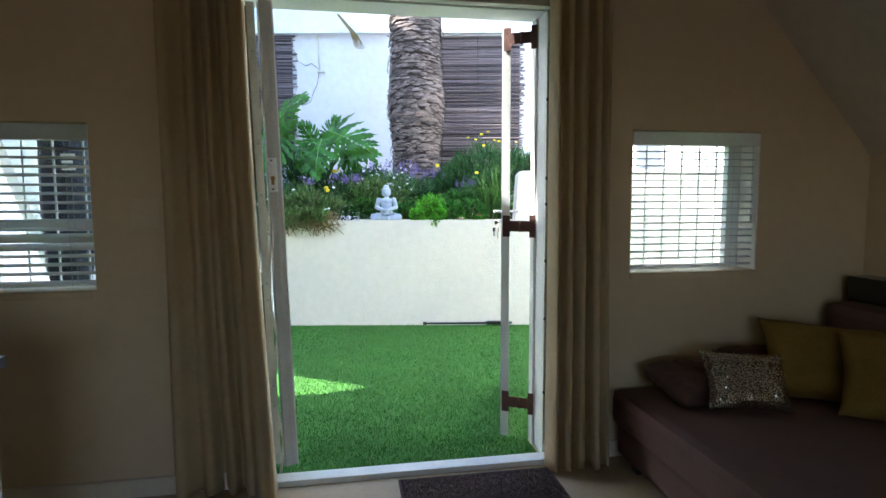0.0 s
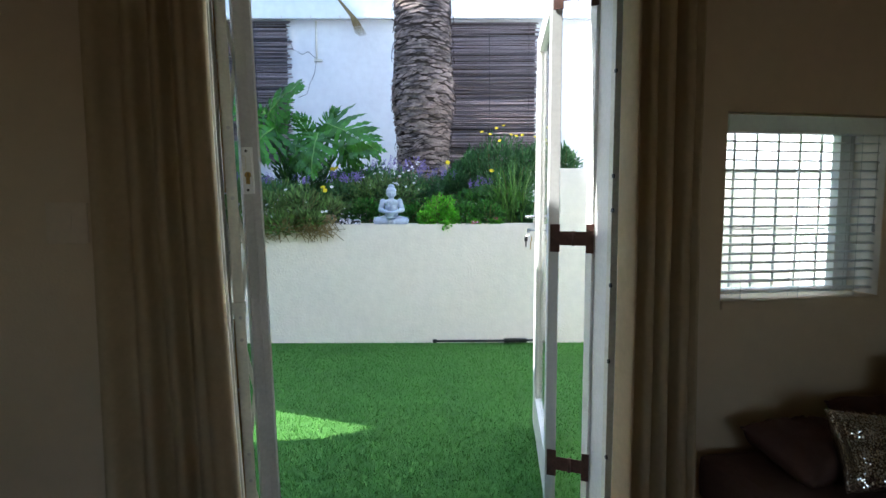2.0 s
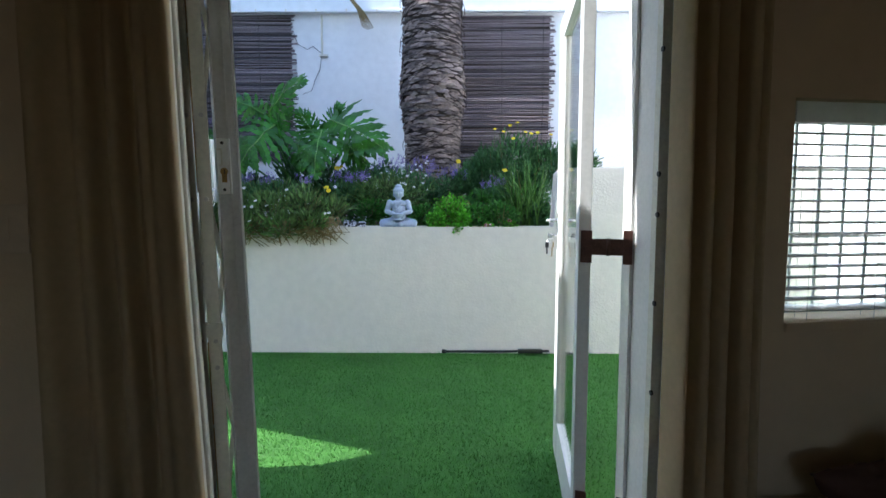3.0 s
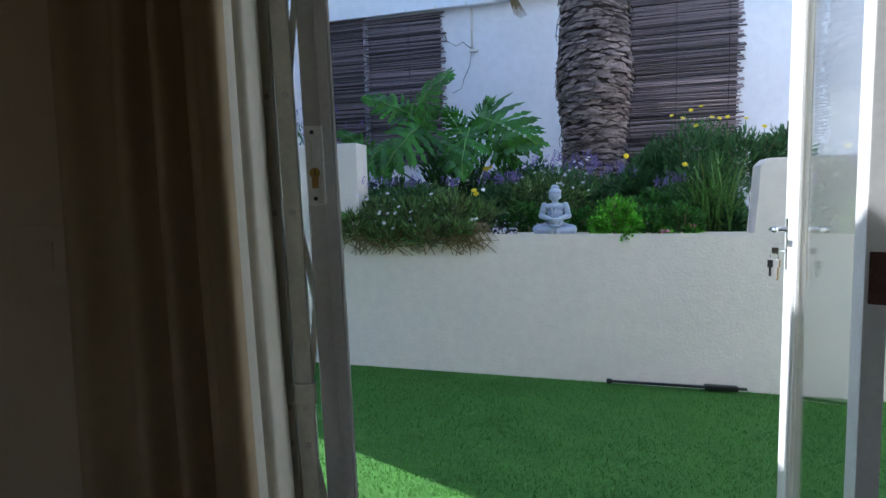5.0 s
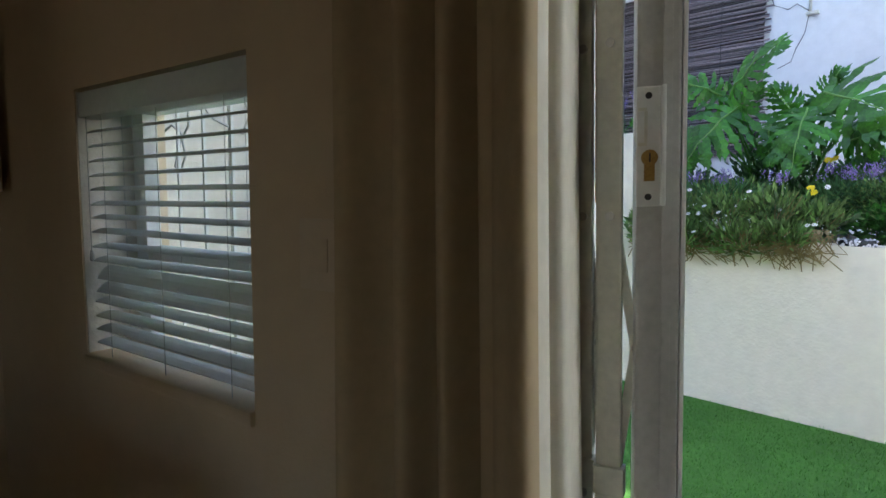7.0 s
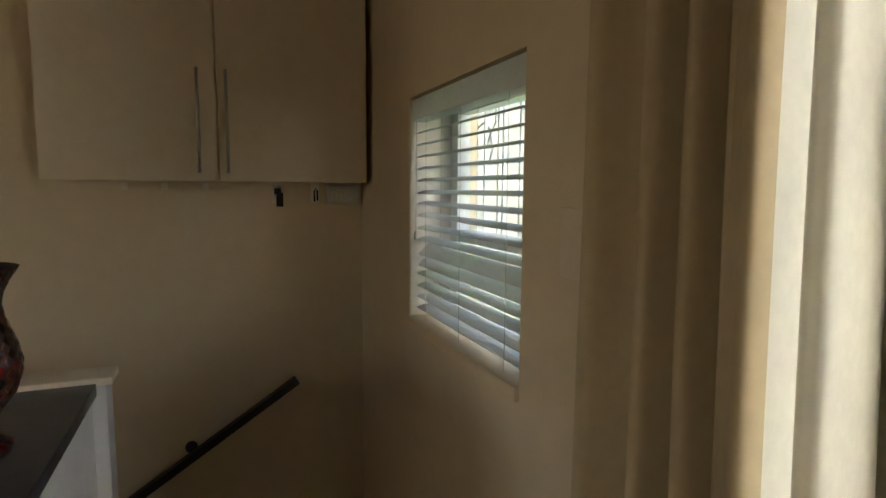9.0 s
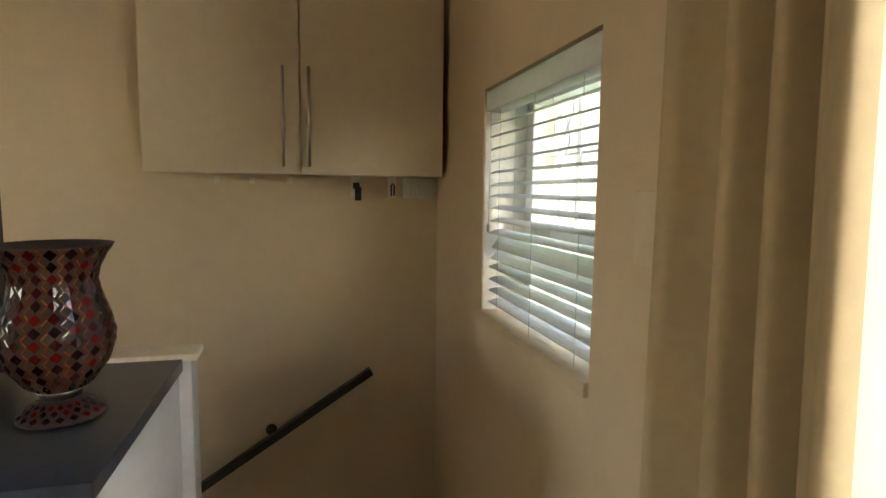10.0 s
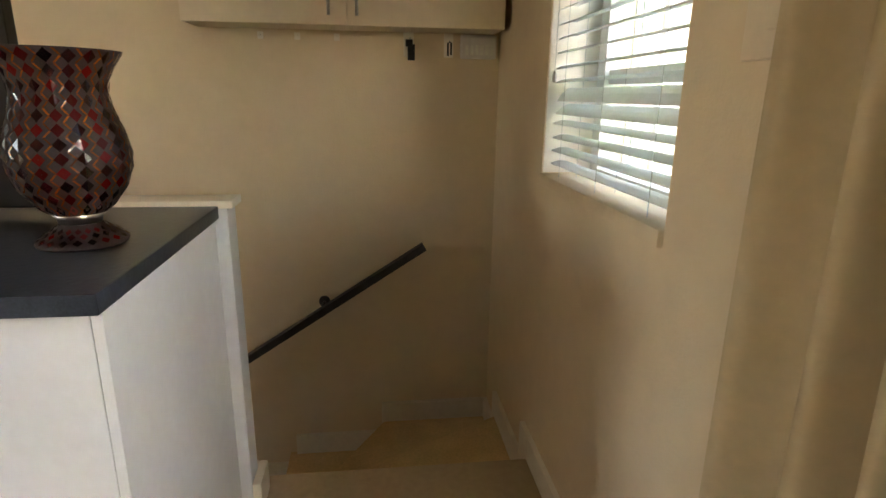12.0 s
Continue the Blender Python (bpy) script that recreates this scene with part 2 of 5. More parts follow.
tagged(part("ceiling", bm, CEIL, None, "pale painted ceiling sloping down over the sofa"), "", "ceiling", kind="structure")
# floor, with the stairwell left open
structure("floor", TILE, [(-1.96, XR, 2.56, FY, -0.2, 0.0), (-1.89, XR, YB, 2.56, -0.2, 0.0)], "beige smooth floor", "floor")
# ---- stairs ----
RISE = 0.145
stairs = thing("stairs", "beige carpeted winding stairs going down along the wall", "stairs")


def prism(bm, pts, z0, z1):
    lo, hi = [bm.verts.new((x, y, z0)) for x, y in pts], [bm.verts.new((x, y, z1)) for x, y in pts]
    n = len(pts)
    bm.faces.new(lo[::-1])
    bm.faces.new(hi)
    for k in range(n):
        bm.faces.new((lo[k], lo[(k + 1) % n], hi[(k + 1) % n], hi[k]))


STEPS = [[(-1.95, 2.50), (-1.95, FY), (-2.46, FY), (-1.97, 2.50)], [(-1.97, 2.50), (-2.46, FY), (XL, FY), (XL, 2.945)], [(-1.96, 2.50), (XL, 2.945), (XL, 2.50)]]
STEPS += [[(-1.90, 2.50 - 0.26 * k), (XL, 2.50 - 0.26 * k), (XL, 2.24 - 0.26 * k), (-1.90, 2.24 - 0.26 * k)] for k in range(5)]
for k, pts in enumerate(STEPS):
    bm = bmesh.new()
    prism(bm, pts, -RISE * (k + 1) - 0.25, -RISE * (k + 1))
    part("step", bm, TREAD, stairs)
structure("floor_below", TILE, [(XL, -1.7, YB, 1.0, -1.7, -1.55)], "pale floor at the foot of the stairs", "floor")
structure("wall_stairwell", PLASTER, [(-1.888, -1.80, YB, 2.535, -1.6, -0.202), ], "cream stairwell wall under the floor", "wall")
# stepped skirting
skirt = thing("baseboard", "cream painted skirting stepping down with the stairs", "baseboard", kind="structure")
for b in ((-1.955, -0.72, FY - 0.018, FY + 0.004, 0.0, 0.085), (-2.055, -1.955, FY - 0.018, FY + 0.004, -0.06, 0.085),
          (-2.50, -2.055, FY - 0.018, FY + 0.004, -RISE, -RISE + 0.095), (XL, -2.50, FY - 0.018, FY + 0.004, -2 * RISE, -2 * RISE + 0.095),
          (XL - 0.004, XL + 0.018, 2.945, FY - 0.018, -2 * RISE, -2 * RISE + 0.095), (XL - 0.004, XL + 0.018, 2.925, 2.945, -3 * RISE, -2 * RISE + 0.095),
          (XL - 0.004, XL + 0.018, 2.55, 2.925, -3 * RISE, -3 * RISE + 0.095), (XL - 0.004, XL + 0.018, 2.53, 2.55, -4 * RISE, -3 * RISE + 0.095),
          (XL - 0.004, XL + 0.018, 2.26, 2.53, -4 * RISE, -4 * RISE + 0.095), (0.88, XR, FY - 0.018, FY + 0.004, 0.0, 0.085)):
    boxpart("board", TRIM, skirt, b, bevel=0.004)

# ---- half wall and counter ----
hw = thing("half_wall", "white painted half wall beside the stairs", "half wall", kind="structure")
boxpart("panel", COUNTERW, hw, (-1.885, -1.80, 0.2, 2.545, -0.2, 0.905), bevel=0.006)
boxpart("cap", TRIM, hw, (-1.895, -1.795, 0.2, 2.56, 0.905, 0.925), bevel=0.005)
boxpart("skirting", TRIM, hw, (-1.905, -1.79, 2.546, 2.572, 0.0, 0.10), bevel=0.008)
boxpart("skirting", TRIM, hw, (-1.907, -1.887, 2.28, 2.546, -0.06, 0.10), bevel=0.006)

cab = thing("counter_cabinet", "white laminate cabinet with a plain door", "cabinet")
boxpart("side_panel", COUNTERW, cab, (-1.797, -1.190, 2.498, 2.514, 0.0, 0.878), bevel=0.001)
boxpart("body", COUNTERW, cab, (-1.797, -1.217, 0.9, 2.496, 0.08, 0.878))
boxpart("plinth", COUNTERW, cab, (-1.797, -1.275, 0.9, 2.496, 0.0, 0.08))
for k in range(3):
    y1 = 2.497 - 0.535 * k
    d = boxpart("door", COUNTERW, cab, (-1.215, -1.195, y1 - 0.531, y1 - 0.003, 0.085, 0.872), bevel=0.0015)
    bm = bmesh.new()
    tube(bm, [(-1.17, y1 - 0.48, 0.62), (-1.17, y1 - 0.48, 0.80)], 0.006)
    for z in (0.64, 0.78):
        tube(bm, [(-1.195, y1 - 0.48, z), (-1.17, y1 - 0.48, z)], 0.004)
    part("handle", bm, STEEL, d, "slim steel bar handle", smooth=True)
tagged(boxpart("worktop", TOP, None, (-1.797, -1.158, 0.88, 2.525, 0.88, 0.912), bevel=0.003), "dark charcoal worktop on the white cabinet", "worktop")

# tall black panel on the worktop; the flat-screen build and foot are made up
black_panel = thing("television", "tall black panel standing on the dark worktop", "television")
boxpart("screen", BLACK, black_panel, (-1.74, -1.70, 1.0, 2.165, 0.93, 2.02), bevel=0.006)
boxpart("back_slab", BLACK, black_panel, (-1.77, -1.741, 1.30, 2.10, 1.03, 1.8), bevel=0.01)
boxpart("foot", BLACK, black_panel, (-1.79, -1.62, 1.4, 1.8, 0.9125, 0.929), bevel=0.004)

# ---- mosaic hurricane vase ----
vase = thing("mosaic_vase", "dark red and amber mosaic glass hurricane vase on the worktop", "vase", pose(-1.452, 2.375, 0.9135) @ Matrix.Scale(0.985, 4))
PROFILE = [(0.046, 0.058), (0.062, 0.072), (0.086, 0.105), (0.098, 0.14), (0.1, 0.165), (0.094, 0.20), (0.082, 0.235), (0.074, 0.262), (0.074, 0.285), (0.084, 0.31), (0.099, 0.335), (0.105, 0.343)]
VASEG = M("brown_vase_grout", (0.022, 0.010, 0.008), 0.8, var=0.3, scale=40)
AMBER = M("amber_glass", (0.24, 0.07, 0.006), 0.14, second=(0.09, 0.02, 0.006), scale=14, island=0.5)
MOSAIC = bpy.data.materials.new("red_amber_mosaic_glass")
MOSAIC.use_nodes = True
mn, ml = MOSAIC.node_tree.nodes, MOSAIC.node_tree.links
geo, cr = mn.new("ShaderNodeNewGeometry"), mn.new("ShaderNodeValToRGB")
for pos, col in ((0.0, (0.045, 0.0012, 0.0015)), (0.35, (0.022, 0.001, 0.0015)), (0.6, (0.012, 0.001, 0.0015)), (0.82, (0.075, 0.0018, 0.002)), (0.97, (0.11, 0.003, 0.003))):
    e = cr.color_ramp.elements[0] if pos == 0.0 else cr.color_ramp.elements.new(pos)
    e.position, e.color = pos, (*col, 1)
ml.new(geo.outputs["Random Per Island"], cr.inputs[0])
ml.new(cr.outputs[0], mn["Principled BSDF"].inputs["Base Color"])
mn["Principled BSDF"].inputs["Roughness"].default_value = 0.14
mn["Principled BSDF"].inputs["Specular IOR Level"].default_value = 0.35
bm = bmesh.new()
inner = [(max(0.01, r - 0.004), z) for r, z in PROFILE[::-1]]
lathe(bm, PROFILE + inner + [(0.001, 0.062)], 40)
part("bowl", bm, VASEG, vase, "dark glass bowl with flared rim", smooth=True)


def radius_at(z):
    for (r0, z0), (r1, z1) in zip(PROFILE, PROFILE[1:]):
        if z0 <= z <= z1:
            return r0 + (r1 - r0) * (z - z0) / (z1 - z0)
    return PROFILE[-1][0]


rng = random.Random(4)
AROUND, TALL = 19, 0.0236


def on_bowl(a, z, lift):
    z = min(max(z, 0.0585), 0.3425)
    r = radius_at(z) + lift
    return (r * math.cos(a), r * math.sin(a), z)


# columns of diamonds, tip to tip, with zigzag ribbons between the columns
vv, ff, zv, zf = [], [], [], []
step = 2 * math.pi / AROUND
for k in range(AROUND):
    for i in range(12):
        zc = 0.0585 + TALL * (i + 0.5)
        tilt = rng.uniform(-0.0007, 0.0007)
        b = len(vv)
        for da, dz, sg in ((0, -0.47 * TALL, 0), (0.34 * step, 0, 1), (0, 0.47 * TALL, 0), (-0.34 * step, 0, -1)):
            vv.append(on_bowl(k * step + da, zc + dz, 0.0013 + tilt * sg))
        ff.append((b, b + 1, b + 2, b + 3))
        for h in (0, 1):
            z0, z1 = 0.0585 + TALL * (i + 0.5 * h), 0.0585 + TALL * (i + 0.5 + 0.5 * h)
            lean = 0.15 * step * (1 if h == 0 else -1)
            b = len(zv)
            for z, sg in ((z0 + 0.0006, -1), (z1 - 0.0006, 1)):
                for da in (-0.06 * step, 0.06 * step):
                    zv.append(on_bowl((k + 0.5) * step + da + sg * lean, z, 0.0013 + rng.uniform(-0.0004, 0.0004)))
            zf.append((b, b + 1, b + 3, b + 2))
tagged(soup("mosaic", vv, ff, MOSAIC, vase, "dark red diamond glass pieces"), kind="stuff")
tagged(soup("zigzag_mosaic", zv, zf, AMBER, vase, "amber zigzag glass ribbons"), kind="stuff")
bm = bmesh.new()
lathe(bm, [(0.001, 0.04), (0.036, 0.04), (0.038, 0.05), (0.048, 0.06), (0.001, 0.06)], 28)
part("collar", bm, STEEL, vase, "brushed metal collar", smooth=True)
bm = bmesh.new()
lathe(bm, [(0.001, 0.0), (0.075, 0.0), (0.077, 0.005), (0.062, 0.018), (0.04, 0.03), (0.034, 0.042), (0.001, 0.042)], 32)
part("foot", bm, VASEG, vase, "dark mosaic foot", smooth=True)
vv, ff = [], []
for i, (r0, z0) in enumerate(((0.072, 0.0125), (0.060, 0.0215), (0.048, 0.0285))):
    for k in range(20):
        a = 2 * math.pi * (k + 0.5 * (i % 2)) / 20
        b = len(vv)
        for da, dr in ((0, 0.006), (0.11, 0), (0, -0.006), (-0.11, 0)):
            r = r0 + dr
            vv.append((r * math.cos(a + da), r * math.sin(a + da), z0 - dr * 0.75 + 0.0015))
        ff.append((b, b + 1, b + 2, b + 3))
tagged(soup("foot_mosaic", vv, ff, MOSAIC, vase), kind="stuff")

# ---- wall cabinet, rail and small things on the stair wall ----
wc = thing("wall_cabinet", "ivory two-door wall cabinet over the stairs", "cabinet")
boxpart("body", CABINET, wc, (XL, -2.52, 2.265, 3.395, 1.42, 2.42), bevel=0.002)
for y0, y1, hy in ((2.267, 2.826, 2.765), (2.831, 3.393, 2.862)):
    d = boxpart("door", CABINET, wc, (-2.518, -2.50, y0, y1, 1.418, 2.42), bevel=0.0015)
    bm = bmesh.new()
    tube(bm, [(-2.472, hy, 1.447), (-2.472, hy, 1.822)], 0.0055, 10)
    for z in (1.485, 1.785):
        tube(bm, [(-2.5, hy, z), (-2.472, hy, z)], 0.004)
    part("handle", bm, STEEL, d, "slim steel bar handle", smooth=True)
rail = thing("handrail", "dark iron handrail fixed to the stair wall", "handrail")
rail_dir = Vector((0, 2.387 - 3.12, 0.093 - 0.564))
p0 = Vector((XL + 0.06, 3.115, 0.568))
bm = bmesh.new()
tr = Matrix.Translation(p0) @ Vector((0, 1, 0)).rotation_difference(rail_dir).to_matrix().to_4x4()
box(bm, -0.02, 0.02, 0.0, 2.2, -0.016, 0.016, tr)
part("bar", bm, IRON, rail, bevel=0.003)
for k in (0.51, 1.45, 2.05):
    q = p0 + rail_dir.normalized() * k
    bm = bmesh.new()
    tube(bm, [q + Vector((0, 0, 0.0)), q + Vector((-0.03, 0, 0.02)), q + Vector((-0.062, 0, 0.022))], 0.006)
    tube(bm, [q + Vector((-0.05, 0, 0.022)), q + Vector((-0.062, 0, 0.022))], 0.024, 14)
    part("bracket", bm, IRON, rail, "small wall bracket", smooth=True)
hook = thing("key_hook", "small wall hook with a dark key fob hanging", "hook")
boxpart("plate", TRIM, hook, (XL, XL + 0.004, 3.035, 3.075, 1.33, 1.42), bevel=0.002)
bm = bmesh.new()
tube(bm, [(XL + 0.004, 3.06, 1.395), (XL + 0.025, 3.06, 1.39), (XL + 0.03, 3.06, 1.40)], 0.003)
part("peg", bm, STEEL, hook)
bm = bmesh.new()
box(bm, XL + 0.018, XL + 0.03, 3.05, 3.078, 1.315, 1.375, None)
box(bm, XL + 0.016, XL + 0.032, 3.042, 3.07, 1.366, 1.392, None)
part("fob", bm, BLACK, hook, "dark key fob", bevel=0.003)
hook2 = thing("key_ring", "small keys hanging on a wall hook", "keys")
boxpart("plate", TRIM, hook2, (XL, XL + 0.004, 3.195, 3.232, 1.33, 1.42), bevel=0.002)
bm = bmesh.new()
tube(bm, [(XL + 0.004, 3.216, 1.39), (XL + 0.022, 3.216, 1.385)], 0.003)
box(bm, XL + 0.012, XL + 0.015, 3.206, 3.213, 1.335, 1.385)
box(bm, XL + 0.016, XL + 0.019, 3.218, 3.225, 1.338, 1.385)
part("keys", bm, BLACK, hook2)
CHIME = M("white_chime_plastic", (0.66, 0.62, 0.56), 0.45, var=0.04)
vent = thing("door_chime", "white slotted plastic chime box on the wall", "chime")
boxpart("case", CHIME, vent, (XL, XL + 0.035, 3.258, 3.402, 1.325, 1.416), bevel=0.014)
for c in range(6):
    boxpart("slot", FRAMEG, vent, (XL + 0.0345, XL + 0.0365, 3.276 + 0.020 * c, 3.288 + 0.020 * c, 1.340, 1.376), bevel=0.0008)
for y in (2.492, 2.629, 2.778):
    pg = thing("wall_peg", "small empty white peg on the wall", "hook", group="pegs under the wall cabinet")
    boxpart("plate", TRIM, pg, (XL, XL + 0.004, y - 0.011, y + 0.011, 1.383, 1.409), bevel=0.0015)
    bm = bmesh.new()
    tube(bm, [(XL + 0.004, y, 1.398), (XL + 0.02, y, 1.394), (XL + 0.026, y, 1.400)], 0.0035, 8)
    part("peg", bm, TRIM, pg, smooth=True)

# ---- door: frame, threshold, leaf, security gate ----
door = thing("door_1", "white glazed garden door standing open to the patio", "door", kind="structure")
boxpart("frame_post", DOORW, door, (0.81, 0.86, 3.50, 3.675, 0.0, DH), bevel=0.004)
boxpart("frame_stop", DOORW, door, (0.796, 0.8095, 3.612, 3.672, 0.0, DH - 0.056), bevel=0.003)
boxpart("frame_lining", DOORW, door, (0.842, 0.859, 3.424, 3.498, 0.0, DH), bevel=0.003)
boxpart("frame_post", DOORW, door, (DX0, -0.645, 3.50, 3.675, 0.0, DH), bevel=0.004)
boxpart("frame_head", DOORW, door, (-0.644, 0.8095, 3.50, 3.675, DH - 0.055, DH), bevel=0.004)
boxpart("threshold", DOORW, door, (-0.64, 0.875, 3.378, 3.462, -0.002, 0.030), bevel=0.006)
boxpart("architrave", TRIM, door, (0.86, 0.91, FY - 0.014, FY + 0.003, 0.0, DH + 0.05), bevel=0.004)
boxpart("track", FRAMEG, door, (DX0 + 0.01, 0.84, 3.44, 3.49, DH - 0.05, DH - 0.004), bevel=0.004)
boxpart("gate_channel", FRAMEG, door, (0.806, 0.841, 3.464, 3.497, 0.0, DH - 0.06), bevel=0.003)
for z in (0.35, 0.74, 1.04, 1.33, 1.46, 1.85):
    bm = bmesh.new()
    tube(bm, [(0.805, 3.462, z), (0.8105, 3.462, z)], 0.009, 10)
    part("bolt_hole", bm, BLACK, door)

LEAFM = pose(0.643, 3.703, 0.0, 0, 0, -15.8)     # local y runs along the leaf, x through its thickness
leaf = thing("door_leaf", "white glazed door leaf swung open with keys in its lock", "door", LEAFM)
LW_, LT, LB, LTOP = 0.95, 0.045, 0.03, 2.27
boxpart("stile", DOORW, leaf, (0, LT, 0.0, 0.085, LB, LTOP), bevel=0.003)
boxpart("stile", DOORW, leaf, (0, LT, LW_ - 0.165, LW_, LB, LTOP), bevel=0.003)
boxpart("rail", DOORW, leaf, (0.002, LT - 0.002, 0.0855, LW_ - 0.1655, LB, LB + 0.20), bevel=0.003)
boxpart("rail", DOORW, leaf, (0.002, LT - 0.002, 0.0855, LW_ - 0.1655, LTOP - 0.10, LTOP), bevel=0.003)
g = boxpart("pane", GLASS, leaf, (0.020, 0.025, 0.08, LW_ - 0.16, LB + 0.19, LTOP - 0.09))
g.visible_shadow = False
for y in (0.086, LW_ - 0.177):
    boxpart("glazing_bead", DOORW, leaf, (0.008, 0.019, y, y + 0.011, LB + 0.2, LTOP - 0.1), bevel=0.002)
bm = bmesh.new()
tube(bm, [(-0.001, LW_ - 0.05, 1.27), (-0.05, LW_ - 0.05, 1.27), (-0.055, LW_ - 0.065, 1.27), (-0.055, LW_ - 0.16, 1.272)], 0.009, 10)
part("handle", bm, CHROME, leaf, "chrome lever handle", smooth=True)
bm = bmesh.new()
tube(bm, [(LT, LW_ - 0.05, 1.27), (LT + 0.05, LW_ - 0.05, 1.27), (LT + 0.055, LW_ - 0.065, 1.27), (LT + 0.055, LW_ - 0.16, 1.272)], 0.009, 10)
part("handle", bm, CHROME, leaf, "chrome lever handle", smooth=True)
boxpart("lock_plate", CHROME, leaf, (-0.003, 0.0, LW_ - 0.066, LW_ - 0.034, 1.12, 1.31), bevel=0.001)
KEYM = M("bright_key_steel", (0.82, 0.82, 0.80), 0.38, 1.0, var=0.05, scale=40)
keys = thing("keys", "bunch of keys hanging from the door lock", "keys", LEAFM)
bm = bmesh.new()
tube(bm, [(-0.003, LW_ - 0.05, 1.19), (-0.03, LW_ - 0.05, 1.19)], 0.004)
box(bm, -0.05, -0.028, LW_ - 0.053, LW_ - 0.047, 1.178, 1.202)
part("lock_key", bm, CHROME, keys)
bm = bmesh.new()
tube(bm, [(-0.04 + 0.014 * math.sin(a * 0.524), LW_ - 0.05, 1.168 + 0.014 * math.cos(a * 0.524)) for a in range(13)], 0.0015, 6, cap=False)
part("ring", bm, CHROME, keys)
for k, (dx, mt) in enumerate(((-0.054, BLACK), (-0.045, KEYM), (-0.034, KEYM), (-0.028, BRASS))):
    bm = bmesh.new()
    box(bm, dx - 0.009, dx + 0.009, LW_ - 0.058 + 0.004 * k, LW_ - 0.055 + 0.004 * k, 1.128, 1.156)
    box(bm, dx - 0.004, dx + 0.004, LW_ - 0.058 + 0.004 * k, LW_ - 0.055 + 0.004 * k, 1.095 - 0.005 * k, 1.129)
    part("key", bm, mt, keys)
# long projecting hinges between frame and leaf
for z in (0.232, 1.21, 2.195):
    h = thing("projecting_hinge", "rust-brown projecting door hinge", "hinge", group="door hinges")
    a, b = Vector((0.652, 3.696, z)), Vector((0.796, 3.612, z))
    d = (b - a)
    side = Vector((d.y, -d.x, 0)).normalized()
    for nm, f0, f1, hh in (("leaf_plate", -0.02, 0.22, 0.058), ("arm", 0.22, 0.55, 0.029), ("arm", 0.57, 0.86, 0.029), ("frame_plate", 0.86, 1.05, 0.060)):
        bm = bmesh.new()
        c0, c1 = a + d * f0, a + d * f1
        vs = [bm.verts.new(c + side * s + Vector((0, 0, w))) for c in (c0, c1) for s in (-0.002, 0.002) for w in (-hh, hh)]
        for f in ((0, 1, 3, 2), (4, 6, 7, 5), (0, 4, 5, 1), (2, 3, 7, 6), (0, 2, 6, 4), (1, 5, 7, 3)):
            bm.faces.new([vs[i] for i in f])
        part(nm, bm, HINGE, h, bevel=0.0008)
    bm = bmesh.new()
    c = a + d * 0.56
    tube(bm, [c - Vector((0, 0, 0.031)), c + Vector((0, 0, 0.031))], 0.007, 10)
    part("knuckle", bm, HINGE, h, smooth=True)
    for w in (-0.04, 0.04):
        bm = bmesh.new()
        c = a + d * 0.97 - side * 0.002
        tube(bm, [c + Vector((0, 0, w)), c - side * 0.003 + Vector((0, 0, w))], 0.005, 8)
        part("screw", bm, STEEL, h)

GATEM = pose(-0.510, 3.52, 0.95, 0, -1.6, 0) @ pose(0.515, -3.52, -0.95)     # it leans a little
gate = thing("security_gate", "grey-white folding security gate pushed open against the door frame", "gate", GATEM)
POSTM = pose(-0.515, 3.527, 0, 0, 0, 22) @ pose(0.515, -3.527, 0)            # the folded bars stand turned
boxpart("lead_post", POSTG, gate, (-0.545, -0.488, 3.505, 3.550, 0.045, 2.27), bevel=0.004, m=POSTM)
boxpart("post_groove", POSTG, gate, (-0.512, -0.500, 3.5025, 3.5045, 0.05, 2.26), bevel=0.0008, m=POSTM)
boxpart("post_lip", DOORW, gate, (-0.487, -0.481, 3.506, 3.545, 0.045, 2.27), bevel=0.001, m=POSTM)
# ochre colour of the strips between the folded bars
SLOT = M("ochre_gate_strip", (0.42, 0.24, 0.06), 0.7, var=0.2, scale=15)
for x0, x1, y0 in ((-0.592, -0.556, 3.498), (-0.632, -0.602, 3.509)):
    bar = pose(x0, y0, 0, 0, 0, 8) @ pose(-x0, -y0, 0)
    boxpart("upright_bar", FRAMEG, gate, (x0, x1, y0, y0 + 0.016, 0.06, 2.26), bevel=0.003, m=bar)
    boxpart("upright_bar", FRAMEG, gate, (x0 + 0.002, x1 - 0.004, y0 + 0.028, y0 + 0.040, 0.06, 2.26), bevel=0.003, m=bar)
boxpart("inner_strip", SLOT, gate, (-0.604, -0.590, 3.530, 3.534, 0.08, 0.95), "ochre strip inside the folded gate")
boxpart("inner_strip", SLOT, gate, (-0.604, -0.590, 3.530, 3.534, 1.40, 2.25), "ochre strip inside the folded gate")
